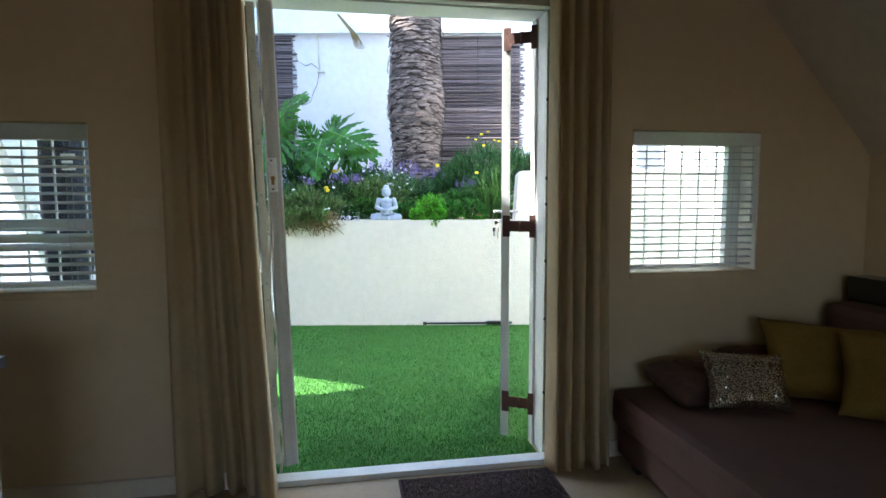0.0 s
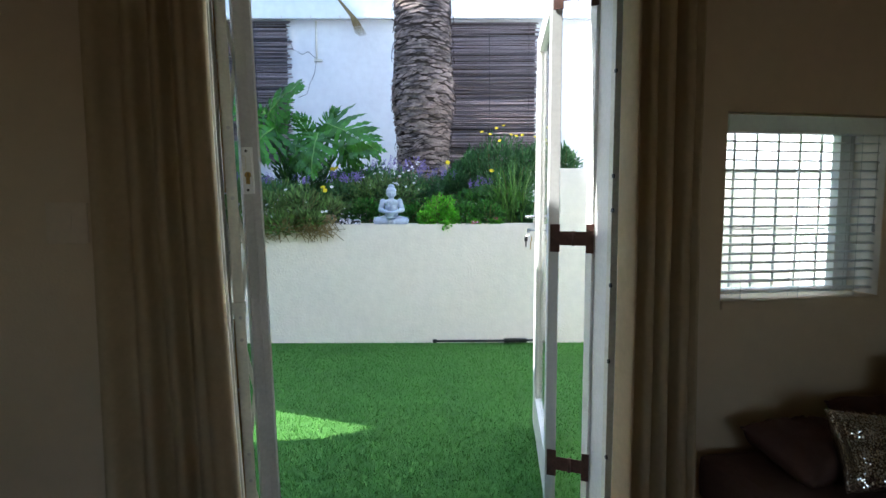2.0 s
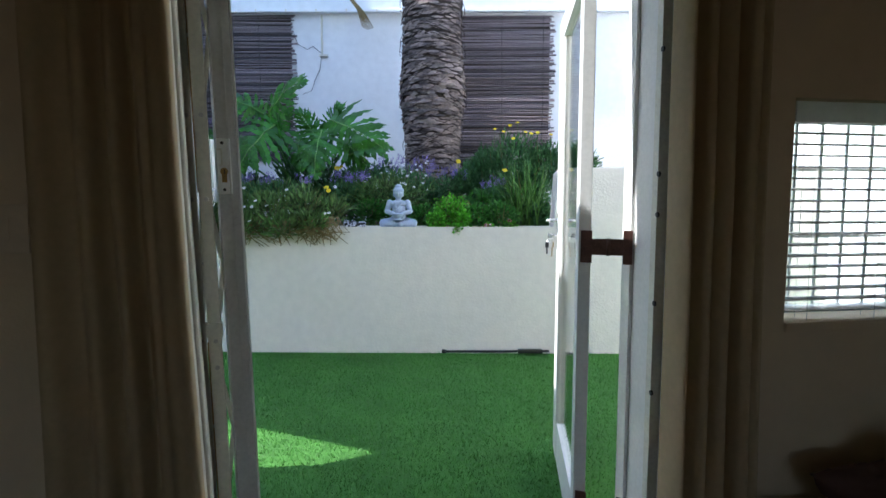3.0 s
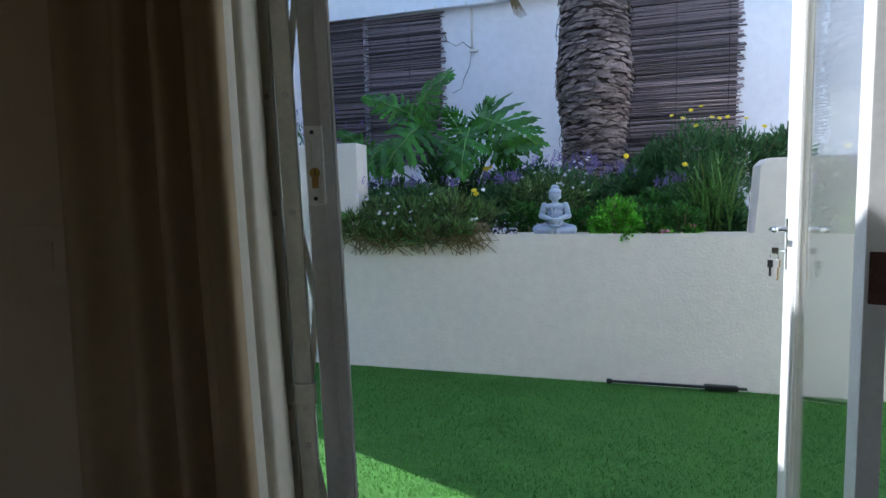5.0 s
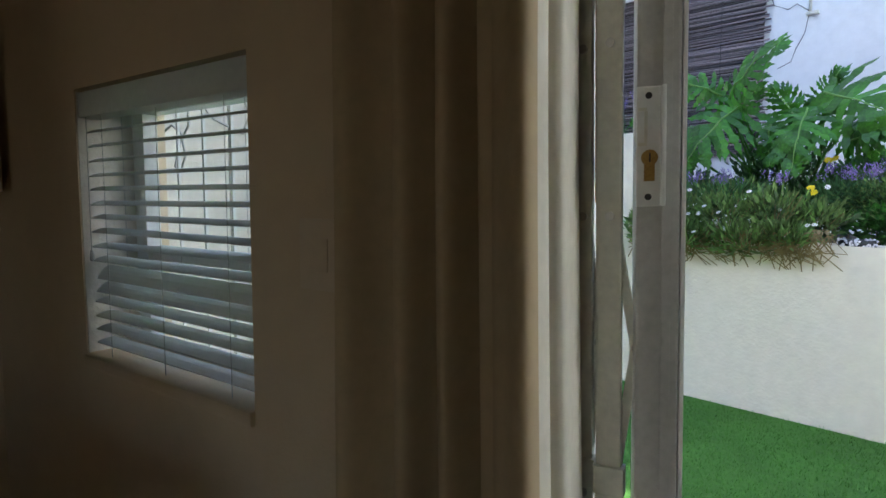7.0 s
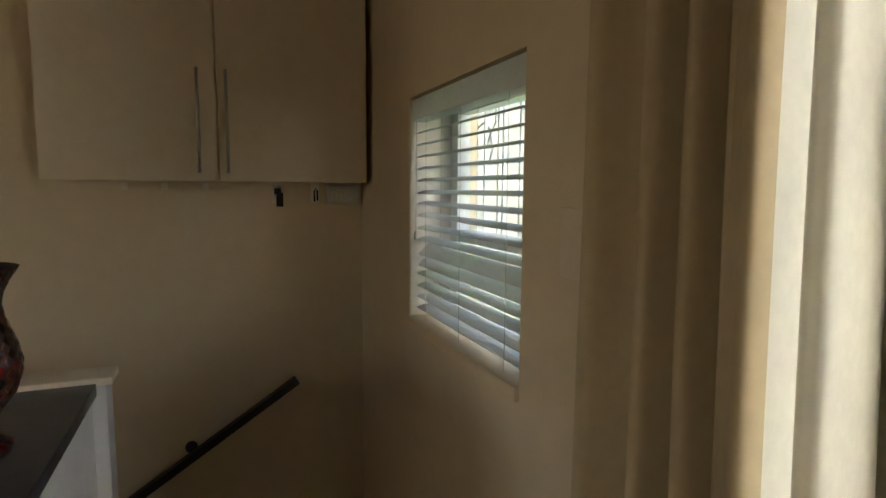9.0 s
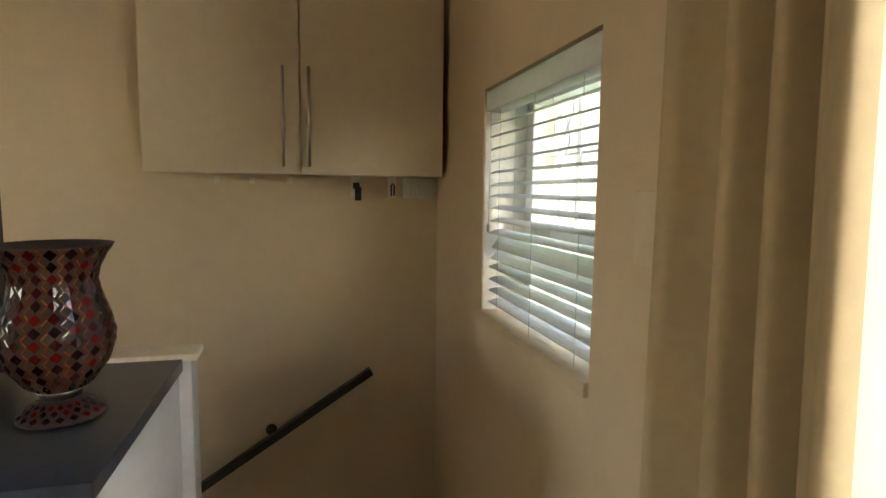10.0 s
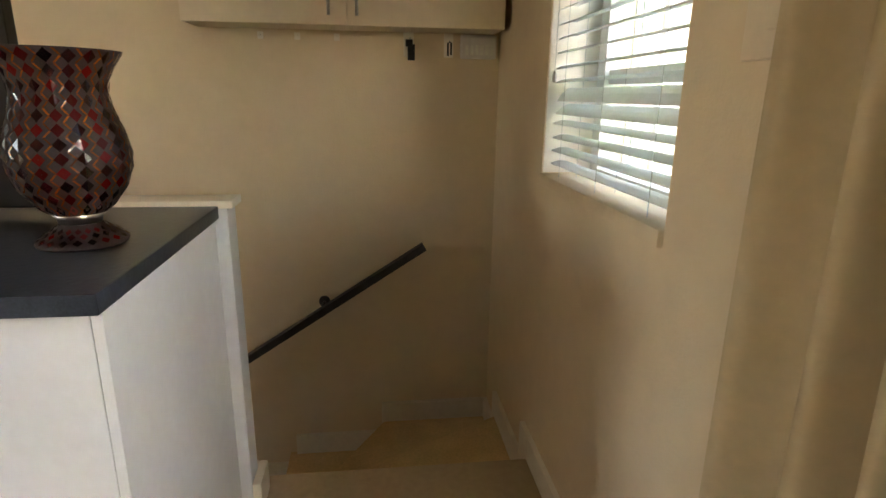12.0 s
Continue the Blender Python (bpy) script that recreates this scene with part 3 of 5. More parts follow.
for z0 in (0.2, 0.72, 1.22, 1.88):
    for xa, xb, yy in ((-0.574, -0.541, 3.5215), (-0.617, -0.599, 3.5315)):
        bm = bmesh.new()
        pts = [(xa, yy, z0 + 0.16), (xb, yy, z0 - 0.03), (xa, yy, z0 - 0.26)]
        for q0, q1 in zip(pts, pts[1:]):
            box(bm, -0.007, 0.007, -0.0015, 0.0015, 0, (Vector(q1) - Vector(q0)).length, Matrix.Translation(q0) @ Vector((0, 0, 1)).rotation_difference(Vector(q1) - Vector(q0)).to_matrix().to_4x4())
        part("lattice_strip", bm, FRAMEG, gate)
        for q, dy in (((xa, z0 + 0.16), -0.024), ((xa, z0 - 0.26), -0.024), ((xb, z0 - 0.03), -0.004)):
            bm = bmesh.new()
            tube(bm, [(q[0], yy + 0.002, q[1]), (q[0] + 0.002, yy + dy, q[1])], 0.0065, 12)
            part("rivet", bm, STEEL, gate)
for x0, y0 in ((-0.594, 3.492), (-0.635, 3.502)):
    boxpart("clip", FRAMEG, gate, (x0, x0 + 0.044, y0, y0 + 0.024, 0.972, 1.015), bevel=0.002, m=pose(x0, y0, 0, 0, 0, 8) @ pose(-x0, -y0, 0))
lockp = boxpart("lock_plate", DOORW, gate, (-0.546, -0.515, 3.4975, 3.5045, 1.393, 1.553), "white lock plate with a brass cylinder", bevel=0.0028, m=POSTM)
boxpart("raised_lip", DOORW, lockp, (-0.5155, -0.5095, 3.487, 3.5045, 1.3935, 1.5525), bevel=0.0028, m=POSTM)
bm = bmesh.new()
for b in ((-0.5445, -0.5335, 3.4945, 3.4972, 1.474, 1.478), (-0.5445, -0.5335, 3.4945, 3.4972, 1.520, 1.524), (-0.5365, -0.5325, 3.4945, 3.4972, 1.4785, 1.5195)):
    box(bm, *b, POSTM)
part("finger_pull", bm, FRAMEG, lockp)
bm = bmesh.new()
tube(bm, [POSTM @ Vector((-0.530, 3.4985, 1.458)), POSTM @ Vector((-0.530, 3.490, 1.458))], 0.0105, 16)
box(bm, -0.5365, -0.5235, 3.491, 3.4975, 1.427, 1.452, POSTM)
cyl = part("cylinder", bm, BRASS, lockp, "brass key cylinder")
boxpart("key_slot", BLACK, cyl, (-0.531, -0.529, 3.4893, 3.4899, 1.452, 1.464), m=POSTM)
for z in (1.406, 1.540):
    bm = bmesh.new()
    tube(bm, [POSTM @ Vector((-0.531, 3.498, z)), POSTM @ Vector((-0.531, 3.4955, z))], 0.0045, 10)
    part("screw", bm, IRON, lockp)


# ---- windows and blinds ----
def window(name, w, side, label):
    x0, x1, z0, z1 = w
    win = thing(name, label, "window", kind="structure")
    yo, y1 = FY + 0.15, FY + 0.20
    boxpart("window_frame", DOORW, win, (x0, x0 + 0.05, yo, y1, z0, z1), bevel=0.003)
    boxpart("window_frame", DOORW, win, (x1 - 0.05, x1, yo, y1, z0, z1), bevel=0.003)
    boxpart("window_frame", DOORW, win, (x0 + 0.05, x1 - 0.05, yo, y1, z0, z0 + 0.05), bevel=0.003)
    boxpart("window_frame", DOORW, win, (x0 + 0.05, x1 - 0.05, yo, y1, z1 - 0.05, z1), bevel=0.003)
    if side == "l":
        boxpart("transom", DOORW, win, (x0 + 0.05, x1 - 0.05, yo + 0.002, y1 - 0.002, 1.22, 1.26), bevel=0.003)
    boxpart("sash_stile", DOORW, win, (x0 + 0.053, x0 + 0.085, yo - 0.012, yo + 0.03, z0 + 0.053, z1 - 0.053) if side == "l" else (x1 - 0.085, x1 - 0.053, yo - 0.012, yo + 0.03, z0 + 0.053, z1 - 0.053), bevel=0.003)
    p = boxpart("pane", GLASS, win, (x0 + 0.05, x1 - 0.05, yo + 0.02, yo + 0.024, z0 + 0.05, z1 - 0.05))
    p.visible_shadow = False
    boxpart("window_sill", PLASTER, win, (x0 + 0.001, x1 - 0.001, FY - 0.012, yo, z0 - 0.004, z0 + 0.032), "narrow cream painted sill", bevel=0.01)
    for dims in ((x0 + 0.0005, x0 + 0.0035, FY + 0.004, yo, z0 + 0.033, z1 - 0.004), (x1 - 0.0035, x1 - 0.0005, FY + 0.004, yo, z0 + 0.033, z1 - 0.004), (x0 + 0.004, x1 - 0.004, FY + 0.062, yo, z1 - 0.0035, z1 - 0.0005)):
        boxpart("reveal", RENDERW, win, dims, "white painted reveal")
    n = 5 if side == "l" else 6
    for k in range(n):
        x = x0 + (x1 - x0) * (k + 0.9) / (n + 0.8)
        boxpart("burglar_bar", DOORW, win, (x - 0.004, x + 0.004, y1 + 0.02, y1 + 0.029, z0, z1), bevel=0.0015)
    for z in (z0 + 0.3, z0 + 0.55):
        boxpart("burglar_bar", DOORW, win, (x0, x1, y1 + 0.030, y1 + 0.035, z - 0.004, z + 0.004))
    return win


def blind(w, label, tilts):
    """A venetian blind in the recess; tilts: the slats' turn in degrees from the bottom up."""
    x0, x1, z0, z1 = w
    b = thing("venetian_blind", label, "blind")
    y = FY + 0.045
    boxpart("head_rail", SLAT, b, (x0 + 0.008, x1 - 0.004, FY + 0.004, FY + 0.06, z1 - 0.075, z1 - 0.008), bevel=0.004)
    boxpart("bottom_rail", SLAT, b, (x0 + 0.015, x1 - 0.012, y - 0.024, y + 0.024, z0 + 0.012, z0 + 0.03), bevel=0.004)
    n = len(tilts)
    bm = bmesh.new()
    hw_, xs = 0.0245, ((x0 + 0.015) - (x0 + x1) / 2, (x1 - 0.012) - (x0 + x1) / 2)
    prof = [(-hw_, -0.002), (-hw_ / 2, 0.0008), (0, 0.002), (hw_ / 2, 0.0008), (hw_, -0.002)]
    top = [[bm.verts.new((x, yy, zz + 0.0012)) for yy, zz in prof] for x in xs]
    bot = [[bm.verts.new((x, yy, zz - 0.0012)) for yy, zz in prof] for x in xs]
    for k in range(4):
        bm.faces.new((top[0][k], top[1][k], top[1][k + 1], top[0][k + 1]))
        bm.faces.new((bot[0][k], bot[0][k + 1], bot[1][k + 1], bot[1][k]))
    for e in (0, 1):
        bm.faces.new([top[e][k] for k in range(5)] + [bot[e][k] for k in range(4, -1, -1)])
    bm.faces.new((top[0][0], bot[0][0], bot[1][0], top[1][0]))
    bm.faces.new((top[0][4], top[1][4], bot[1][4], bot[0][4]))
    me = mesh_of(bm, SLAT, name="slat")
    r = random.Random(3)
    step = (z1 - 0.085 - (z0 + 0.05)) / n
    for k, a in enumerate(tilts):
        s = new("slat", me)
        s.parent = b
        s.matrix_local = pose((x0 + x1) / 2, y, z0 + 0.055 + step * (k + 0.3), a + r.uniform(-2, 2), r.uniform(-0.25, 0.25), 0)
    for fx in (0.14, 0.5, 0.86):
        for dy in (-0.026, 0.026):
            bm = bmesh.new()
            x = x0 + (x1 - x0) * fx
            tube(bm, [(x, y + dy, z0 + 0.02), (x, y + dy, z1 - 0.07)], 0.0009, 5)
            part("ladder_cord", bm, CORD, b)
    bm = bmesh.new()
    x = x0 + 0.035 if "stair" in label else x1 - 0.035
    tube(bm, [(x, FY + 0.012, z1 - 0.07), (x, FY + 0.010, z0 + 0.32)], 0.0012, 5)
    lathe(bm, [(0.001, 0.0), (0.006, 0.004), (0.006, 0.022), (0.002, 0.032)], 8, pose(x, FY + 0.010, z0 + 0.295))
    part("pull_cord", bm, CORD, b)
    return b


window("window_1", LW, "l", "white casement window with bars, beside the stairs")
window("window_2", RW, "r", "white window with bars above the sofa")
blind(LW, "white venetian blind half open, in the stair window", [9, 10, 10, 12, 38, 46, 11, 10, 11, 11, 12, 12, 13, 13, 14, 14])
blind(RW, "white venetian blind with open slats, above the sofa", [4] * 17)
bm = bmesh.new()
tube(bm, [(-1.93, 3.69, 1.71), (-1.94, 3.695, 1.62), (-2.0, 3.70, 1.57), (-2.03, 3.70, 1.50), (-2.00, 3.70, 1.485), (-1.97, 3.70, 1.53), (-1.99, 3.70, 1.60), (-2.04, 3.70, 1.63), (-2.10, 3.69, 1.60)], 0.004, 6)
tagged(part("loose_cable", bm, CORD, None, "grey cable hanging in a loop outside the window", smooth=True), "", "cable")

# unseen window, added as an opening for the fill lamp
w3 = thing("added_window", "white framed window added in the unseen back wall", "window", kind="structure")
for b in ((-1.1, -1.04, YB - 0.1, YB - 0.05, 0.9, 2.2), (1.04, 1.1, YB - 0.1, YB - 0.05, 0.9, 2.2), (-1.04, 1.04, YB - 0.1, YB - 0.05, 0.9, 0.96), (-1.04, 1.04, YB - 0.1, YB - 0.05, 2.14, 2.2)):
    boxpart("window_frame", DOORW, w3, b, bevel=0.004)

# ---- curtains ----


def curtain(plan, z0, z1, flare, label, seed, lined=0):
    """A hanging curtain; plan: its line at half height, seen from above, from its left to its right end; lined: strips
    at its end in the paler cloth, for white lining and for daylit folds.
    """
    r = random.Random(seed)
    pts = [Vector(p) for p in plan]
    line = []
    for k in range(len(pts) - 1):
        p0, p1, p2, p3 = pts[max(k - 1, 0)], pts[k], pts[k + 1], pts[min(k + 2, len(pts) - 1)]
        for i in range(7):
            f = i / 7
            line.append(0.5 * ((2 * p1) + (p2 - p0) * f + (2 * p0 - 5 * p1 + 4 * p2 - p3) * f * f + (3 * p1 - p0 - 3 * p2 + p3) * f ** 3))
    line.append(pts[-1])
    x0, x1, back = pts[0].x, pts[-1].x, min(3.42, max(p.y for p in pts))
    nz, nu = 44, len(line) - 1
    ph = r.uniform(0, 6.28)
    vv, ff = [], []
    for j in range(nz + 1):
        fz = j / nz
        lo = 1 - fz
        z = z0 + (z1 - z0) * fz
        for i, p in enumerate(line):
            s_ = (p.x - x0) / (x1 - x0)
            wob = noise.noise(Vector((p.x * 9 + seed, fz * 1.7, 0.3))) * 0.007 + noise.noise(Vector((p.x * 26, fz * 5.5 + seed, 1.3))) * 0.0028
            wx = noise.noise(Vector((p.x * 11, fz * 2.1, seed + 4.0))) * 0.006
            depth = (back - p.y) * (0.86 + 0.28 * lo)
            vv.append((p.x + flare * (lo * lo - 0.25) * s_ + wx, back - depth + wob, z + 0.005 * math.sin(i * 0.4 + ph) * lo))
    for j in range(nz):
        for i in range(nu):
            a = j * (nu + 1) + i
            ff.append((a, a + 1, a + nu + 2, a + nu + 1))
    c = soup("curtain", vv, ff, CURT, None, label, smooth=True)
    c.data.materials.append(LINING_LIT)
    for k, face in enumerate(c.data.polygons):
        if k % nu >= nu - lined:
            face.material_index = 1
    so = c.modifiers.new("thick", "SOLIDIFY")
    so.thickness = 0.003
    return tagged(c, "", "curtain", group="door curtains")


curtain([(-0.975, 3.405), (-0.968, 3.348), (-0.935, 3.336), (-0.905, 3.376), (-0.875, 3.388), (-0.850, 3.346), (-0.825, 3.342), (-0.808, 3.392), (-0.790, 3.402), (-0.772, 3.352), (-0.745, 3.336), (-0.728, 3.388),
         (-0.715, 3.392), (-0.702, 3.352), (-0.686, 3.318), (-0.660, 3.306), (-0.640, 3.272), (-0.612, 3.250), (-0.590, 3.228), (-0.578, 3.228), (-0.574, 3.246), (-0.578, 3.278), (-0.587, 3.306),
         (-0.605, 3.324), (-0.604, 3.336), (-0.590, 3.340), (-0.586, 3.354), (-0.597, 3.402), (-0.611, 3.456), (-0.617, 3.486)],
        0.012, 2.62, 0.07, "cream floor-length curtain drawn beside the open door", 5, lined=62)
curtain([(0.782, 3.362), (0.788, 3.300), (0.803, 3.268), (0.820, 3.300), (0.828, 3.345), (0.842, 3.335), (0.852, 3.280), (0.875, 3.276), (0.889, 3.330), (0.902, 3.348), (0.922, 3.292), (0.946, 3.286), (0.957, 3.340),
         (0.978, 3.350), (0.990, 3.284), (1.018, 3.280), (1.032, 3.335), (1.048, 3.320), (1.064, 3.300), (1.082, 3.318), (1.098, 3.350)],
        0.012, 2.62, 0.035, "cream floor-length curtain gathered beside the sofa", 9)
rod = thing("curtain_rod", "dark curtain rod over the garden door", "curtain rod")
bm = bmesh.new()
tube(bm, [(-1.1, 3.285, 2.64), (1.2, 3.285, 2.64)], 0.012, 12)
part("pole", bm, IRON, rod, smooth=True)
for x in (-1.05, 1.15):
    bm = bmesh.new()
    tube(bm, [(x, 3.285, 2.64), (x, FY, 2.64)], 0.008)
    part("bracket", bm, IRON, rod)

SWITCH = M("cream_switch_plastic", (0.71, 0.575, 0.41), 0.4, var=0.03)
sw = thing("light_switch", "cream square light switch plate on the wall", "switch")
boxpart("plate", SWITCH, sw, (-1.125, -1.005, FY - 0.009, FY, 1.235, 1.365), bevel=0.003)
boxpart("rocker", SWITCH, sw, (-1.08, -1.05, FY - 0.013, FY - 0.0092, 1.27, 1.33), bevel=0.002)

# ---- doormat, sofa and cushions ----
bm = bmesh.new()
box(bm, 0.035, 0.79, 2.86, 3.335, 0.0, 0.012)
part_mat = part("doormat", bm, MAT, None, "dark brown fibre doormat inside the door", bevel=0.003)
tagged(part_mat, "", "doormat")
rr = random.Random(8)
vv, ff = [], []
for k in range(9000):
    x, y = rr.uniform(0.045, 0.78), rr.uniform(2.87, 3.325)
    a = rr.uniform(0, 6.28)
    b = len(vv)
    vv += [(x - 0.003 * math.cos(a), y - 0.003 * math.sin(a), 0.0115), (x + 0.003 * math.cos(a), y + 0.003 * math.sin(a), 0.0115), (x + rr.uniform(-0.004, 0.004), y + rr.uniform(-0.004, 0.004), rr.uniform(0.015, 0.02))]
    ff.append((b, b + 1, b + 2))
tagged(soup("pile", vv, ff, MAT, part_mat), kind="stuff")


def soft(name, sx, sy, sz, material, label, m, parent=None, power=0.45, crease=0.0, seed=1):
    """A stuffed cushion: a pillow-shaped closed mesh of that size."""
    n = 22
    vv, ff = [], []
    for s in (1, -1):
        for j in range(n + 1):
            for i in range(n + 1):
                u, w = 2 * i / n - 1, 2 * j / n - 1
                e = max(0.0, (1 - u ** 4) * (1 - w ** 4)) ** power
                pin = 1 - 0.10 * (1 - abs(w) ** 2) * (abs(u) ** 3)
                pin2 = 1 - 0.10 * (1 - abs(u) ** 2) * (abs(w) ** 3)
                d = noise.noise(Vector((u * 2.2 + seed, w * 2.2, s))) * 0.22 + noise.noise(Vector((u * 6 + seed, w * 6, s))) * crease
                vv.append((u * sx / 2 * pin, w * sy / 2 * pin2, s * (sz / 2 * e * (1 + d) + 0.003)))
    k = (n + 1) ** 2
    for j in range(n):
        for i in range(n):
            a = j * (n + 1) + i
            ff.append((a, a + 1, a + n + 2, a + n + 1))
            ff.append((k + a, k + a + n + 1, k + a + n + 2, k + a + 1))
    rim = [i for i in range(n + 1)] + [j * (n + 1) + n for j in range(1, n + 1)] + [n * (n + 1) + i for i in range(n - 1, -1, -1)] + [j * (n + 1) for j in range(n - 1, 0, -1)]
    for a, b in zip(rim, rim[1:] + rim[:1]):
        ff.append((a, k + a, k + b, b))
    ob = soup(name, vv, ff, material, parent, label, smooth=True)
    if m is not None:
        ob.matrix_world = m
    return ob


sofa = thing("daybed_sofa", "low taupe upholstered daybed sofa under the window", "sofa")
boxpart("base", SOFA, sofa, (1.17, 2.62, 0.9, 3.36, 0.05, 0.21), bevel=0.03)
boxpart("mattress", SOFA, sofa, (1.14, 2.63, 0.88, 3.37, 0.212, 0.385), bevel=0.05)
boxpart("backrest", SOFA, sofa, (2.36, 2.645, 0.9, 3.36, 0.387, 0.80), bevel=0.06)
for x in (1.2, 2.5):
    for y in (1.0, 3.2):
        boxpart("leg", IRON, sofa, (x, x + 0.05, y, y + 0.05, 0.0, 0.052))
seq = tagged(soft("sequin_cushion", 0.39, 0.28, 0.12, SEQUIN, "small silver sequin cushion leaning on the sofa", pose(1.63, 3.02, 0.505, 58, 3, -10), crease=0.12), "", "cushion")
rs = random.Random(12)
vv, ff = [], []
for poly in list(seq.data.polygons):
    if poly.normal.z < 0.1:
        continue
    for k in range(6):
        c = Vector(poly.center) + Vector((rs.uniform(-0.01, 0.01), rs.uniform(-0.007, 0.007), 0.0))
        nn = (Vector(poly.normal) + Vector((rs.gauss(0, 0.1), rs.gauss(0, 0.1), 0))).normalized()
        c += Vector(poly.normal) * 0.0035
        t1 = nn.orthogonal().normalized() * 0.0028
        t2 = nn.cross(t1)
        b = len(vv)
        vv += [c + t1, c + t2, c - t1, c - t2]
        ff.append((b, b + 1, b + 2, b + 3))
SPANGLE = M("silver_sequin", (0.85, 0.78, 0.68), 0.12, 1.0, var=0.1)
tagged(soup("sequin_cover", vv, ff, SPANGLE, seq, "shiny silver sequins"), kind="stuff")
tagged(soft("dark_cushion", 0.44, 0.30, 0.13, SOFA, "dark taupe cushion lying behind the sequin one", pose(1.50, 3.20, 0.445, 18, 6, 14), seed=3, crease=0.25), "", "cushion")
tagged(soft("olive_cushion", 0.62, 0.42, 0.15, OLIVE, "olive-yellow cushion leaning on the sofa backrest", pose(2.12, 3.05, 0.555, 50, 4, -26), seed=5), "", "cushion")
oc = tagged(soft("olive_cushion", 0.46, 0.42, 0.15, OLIVE, "olive-yellow buttoned cushion leaning on another cushion", pose(2.20, 2.78, 0.545, 50, 6, -34), seed=7), "", "cushion")
tagged(soft("dark_cushion", 0.40, 0.28, 0.15, SOFA, "dark taupe cushion against the sofa end", pose(1.90, 3.24, 0.485, 28, 0, -6), seed=11, crease=0.2), "", "cushion")
bm = bmesh.new()
bmesh.ops.create_uvsphere(bm, u_segments=12, v_segments=8, radius=1.0)
for v in bm.verts:
    v.co = Vector((v.co.x * 0.017, v.co.y * 0.017, v.co.z * 0.008 + 0.070))
part("button", bm, OLIVE, oc, "covered button", smooth=True)
tvb = thing("black_speaker", "black box resting on the sofa back by the wall", "speaker")
boxpart("case", BLACK, tvb, (2.50, 2.645, 2.4, 3.36, 0.802, 0.935), bevel=0.01)
# ---- patio: ground, boundary walls ----
OUT = pose(0.3, 6.70, 0, 0, 0, -9.6)     # the garden's axes: x along the planter, y away from the house
structure("ground", SOIL, [(-60, 60, -60, 90, -2.2, -1.9)], "bare dark ground beyond the house", "ground")
bm = bmesh.new()
box(bm, -2.6, 4.2, fy1, 7.6, -0.3, -0.002)
box(bm, -0.64, 0.80, 3.4625, fy1 - 0.0005, -0.0035, -0.002)
tagged(part("patio", bm, TURF, None, "green artificial turf on the patio"), "", "lawn", kind="structure")
r = np.random.default_rng(2)
N = 90000
gx, gy = r.uniform(-2.3, 2.6, N), fy1 + 0.01 + (r.random(N) ** 1.25) * 3.5
line = 6.70 - (gx - 0.3) * math.tan(radians(9.6))
inset = r.random(N) < 0.03
gx = np.where(inset, r.uniform(-0.64, 0.79, N), gx)
gy = np.where(inset, r.uniform(3.465, 3.69, N), gy)
line = 6.70 - (gx - 0.3) * math.tan(radians(9.6))
keep = gy < line - 0.01
gx, gy = gx[keep], gy[keep]
n = len(gx)
a, h, w = r.uniform(0, 6.283, n), r.uniform(0.010, 0.022, n), r.uniform(0.0016, 0.003, n)
lean = r.normal(0, 0.008, (n, 2))
V = np.empty((n, 3, 3))
V[:, 0] = np.stack([gx - w * np.cos(a), gy - w * np.sin(a), np.full(n, -0.003)], 1)
V[:, 1] = np.stack([gx + w * np.cos(a), gy + w * np.sin(a), np.full(n, -0.003)], 1)
V[:, 2] = np.stack([gx + lean[:, 0], gy + lean[:, 1], h], 1)
me = bpy.data.meshes.new("turf")
me.from_pydata(V.reshape(-1, 3).tolist(), [], np.arange(3 * n).reshape(-1, 3).tolist())
me.materials.append(BLADE)
tagged(new("turf", me), "short green artificial grass blades", "grass", kind="stuff")

# planter and its raised ends
bm = bmesh.new()
outline = [(-3.6, -0.2), (4.6, -0.2), (4.6, 1.68), (1.36, 1.655), (1.315, 1.61), (1.30, 1.125), (-1.715, 1.125), (-1.72, 1.905), (-3.6, 1.915)]
fa, fb = [bm.verts.new((u, 0.0, z)) for u, z in outline], [bm.verts.new((u, 0.22, z)) for u, z in outline]
bm.faces.new(fa)
bm.faces.new(fb[::-1])
for k in range(len(outline)):
    bm.faces.new((fa[k], fb[k], fb[(k + 1) % len(outline)], fa[(k + 1) % len(outline)]))
tagged(part("planter_wall", bm, RENDERW, None, "white plastered raised planter wall with taller ends", bevel=0.012), "", "planter", kind="structure").matrix_world = OUT
structure("planter_bed", SOIL, [(-3.6, 1.32, 0.15, 2.72, -0.2, 1.08)], "dark soil of the raised planting bed", "soil", m=OUT)
structure("garden_wall", BACKW, [(-6.5, 5.2, 2.78, 3.05, -0.2, 3.86)], "white painted garden back wall", "wall", m=OUT)
structure("fascia", BAND, [(-6.5, 5.2, 2.66, 3.05, 3.86, 5.3)], "white fascia band over the garden wall", "fascia", 0.01, OUT)
gut = thing("gutter", "thin white gutter edge with fixings under the fascia", "gutter", OUT)
boxpart("lip", BAND, gut, (-5.5, 5.0, 2.63, 2.66, 3.835, 3.875), bevel=0.006)
for k in range(24):
    boxpart("clip", FRAMEG, gut, (-4.6 + 0.4 * k, -4.58 + 0.4 * k, 2.624, 2.63, 3.84, 3.87))
# white side wall, mostly unseen; its made-up gap and notched top shape the sunlight
bm = bmesh.new()
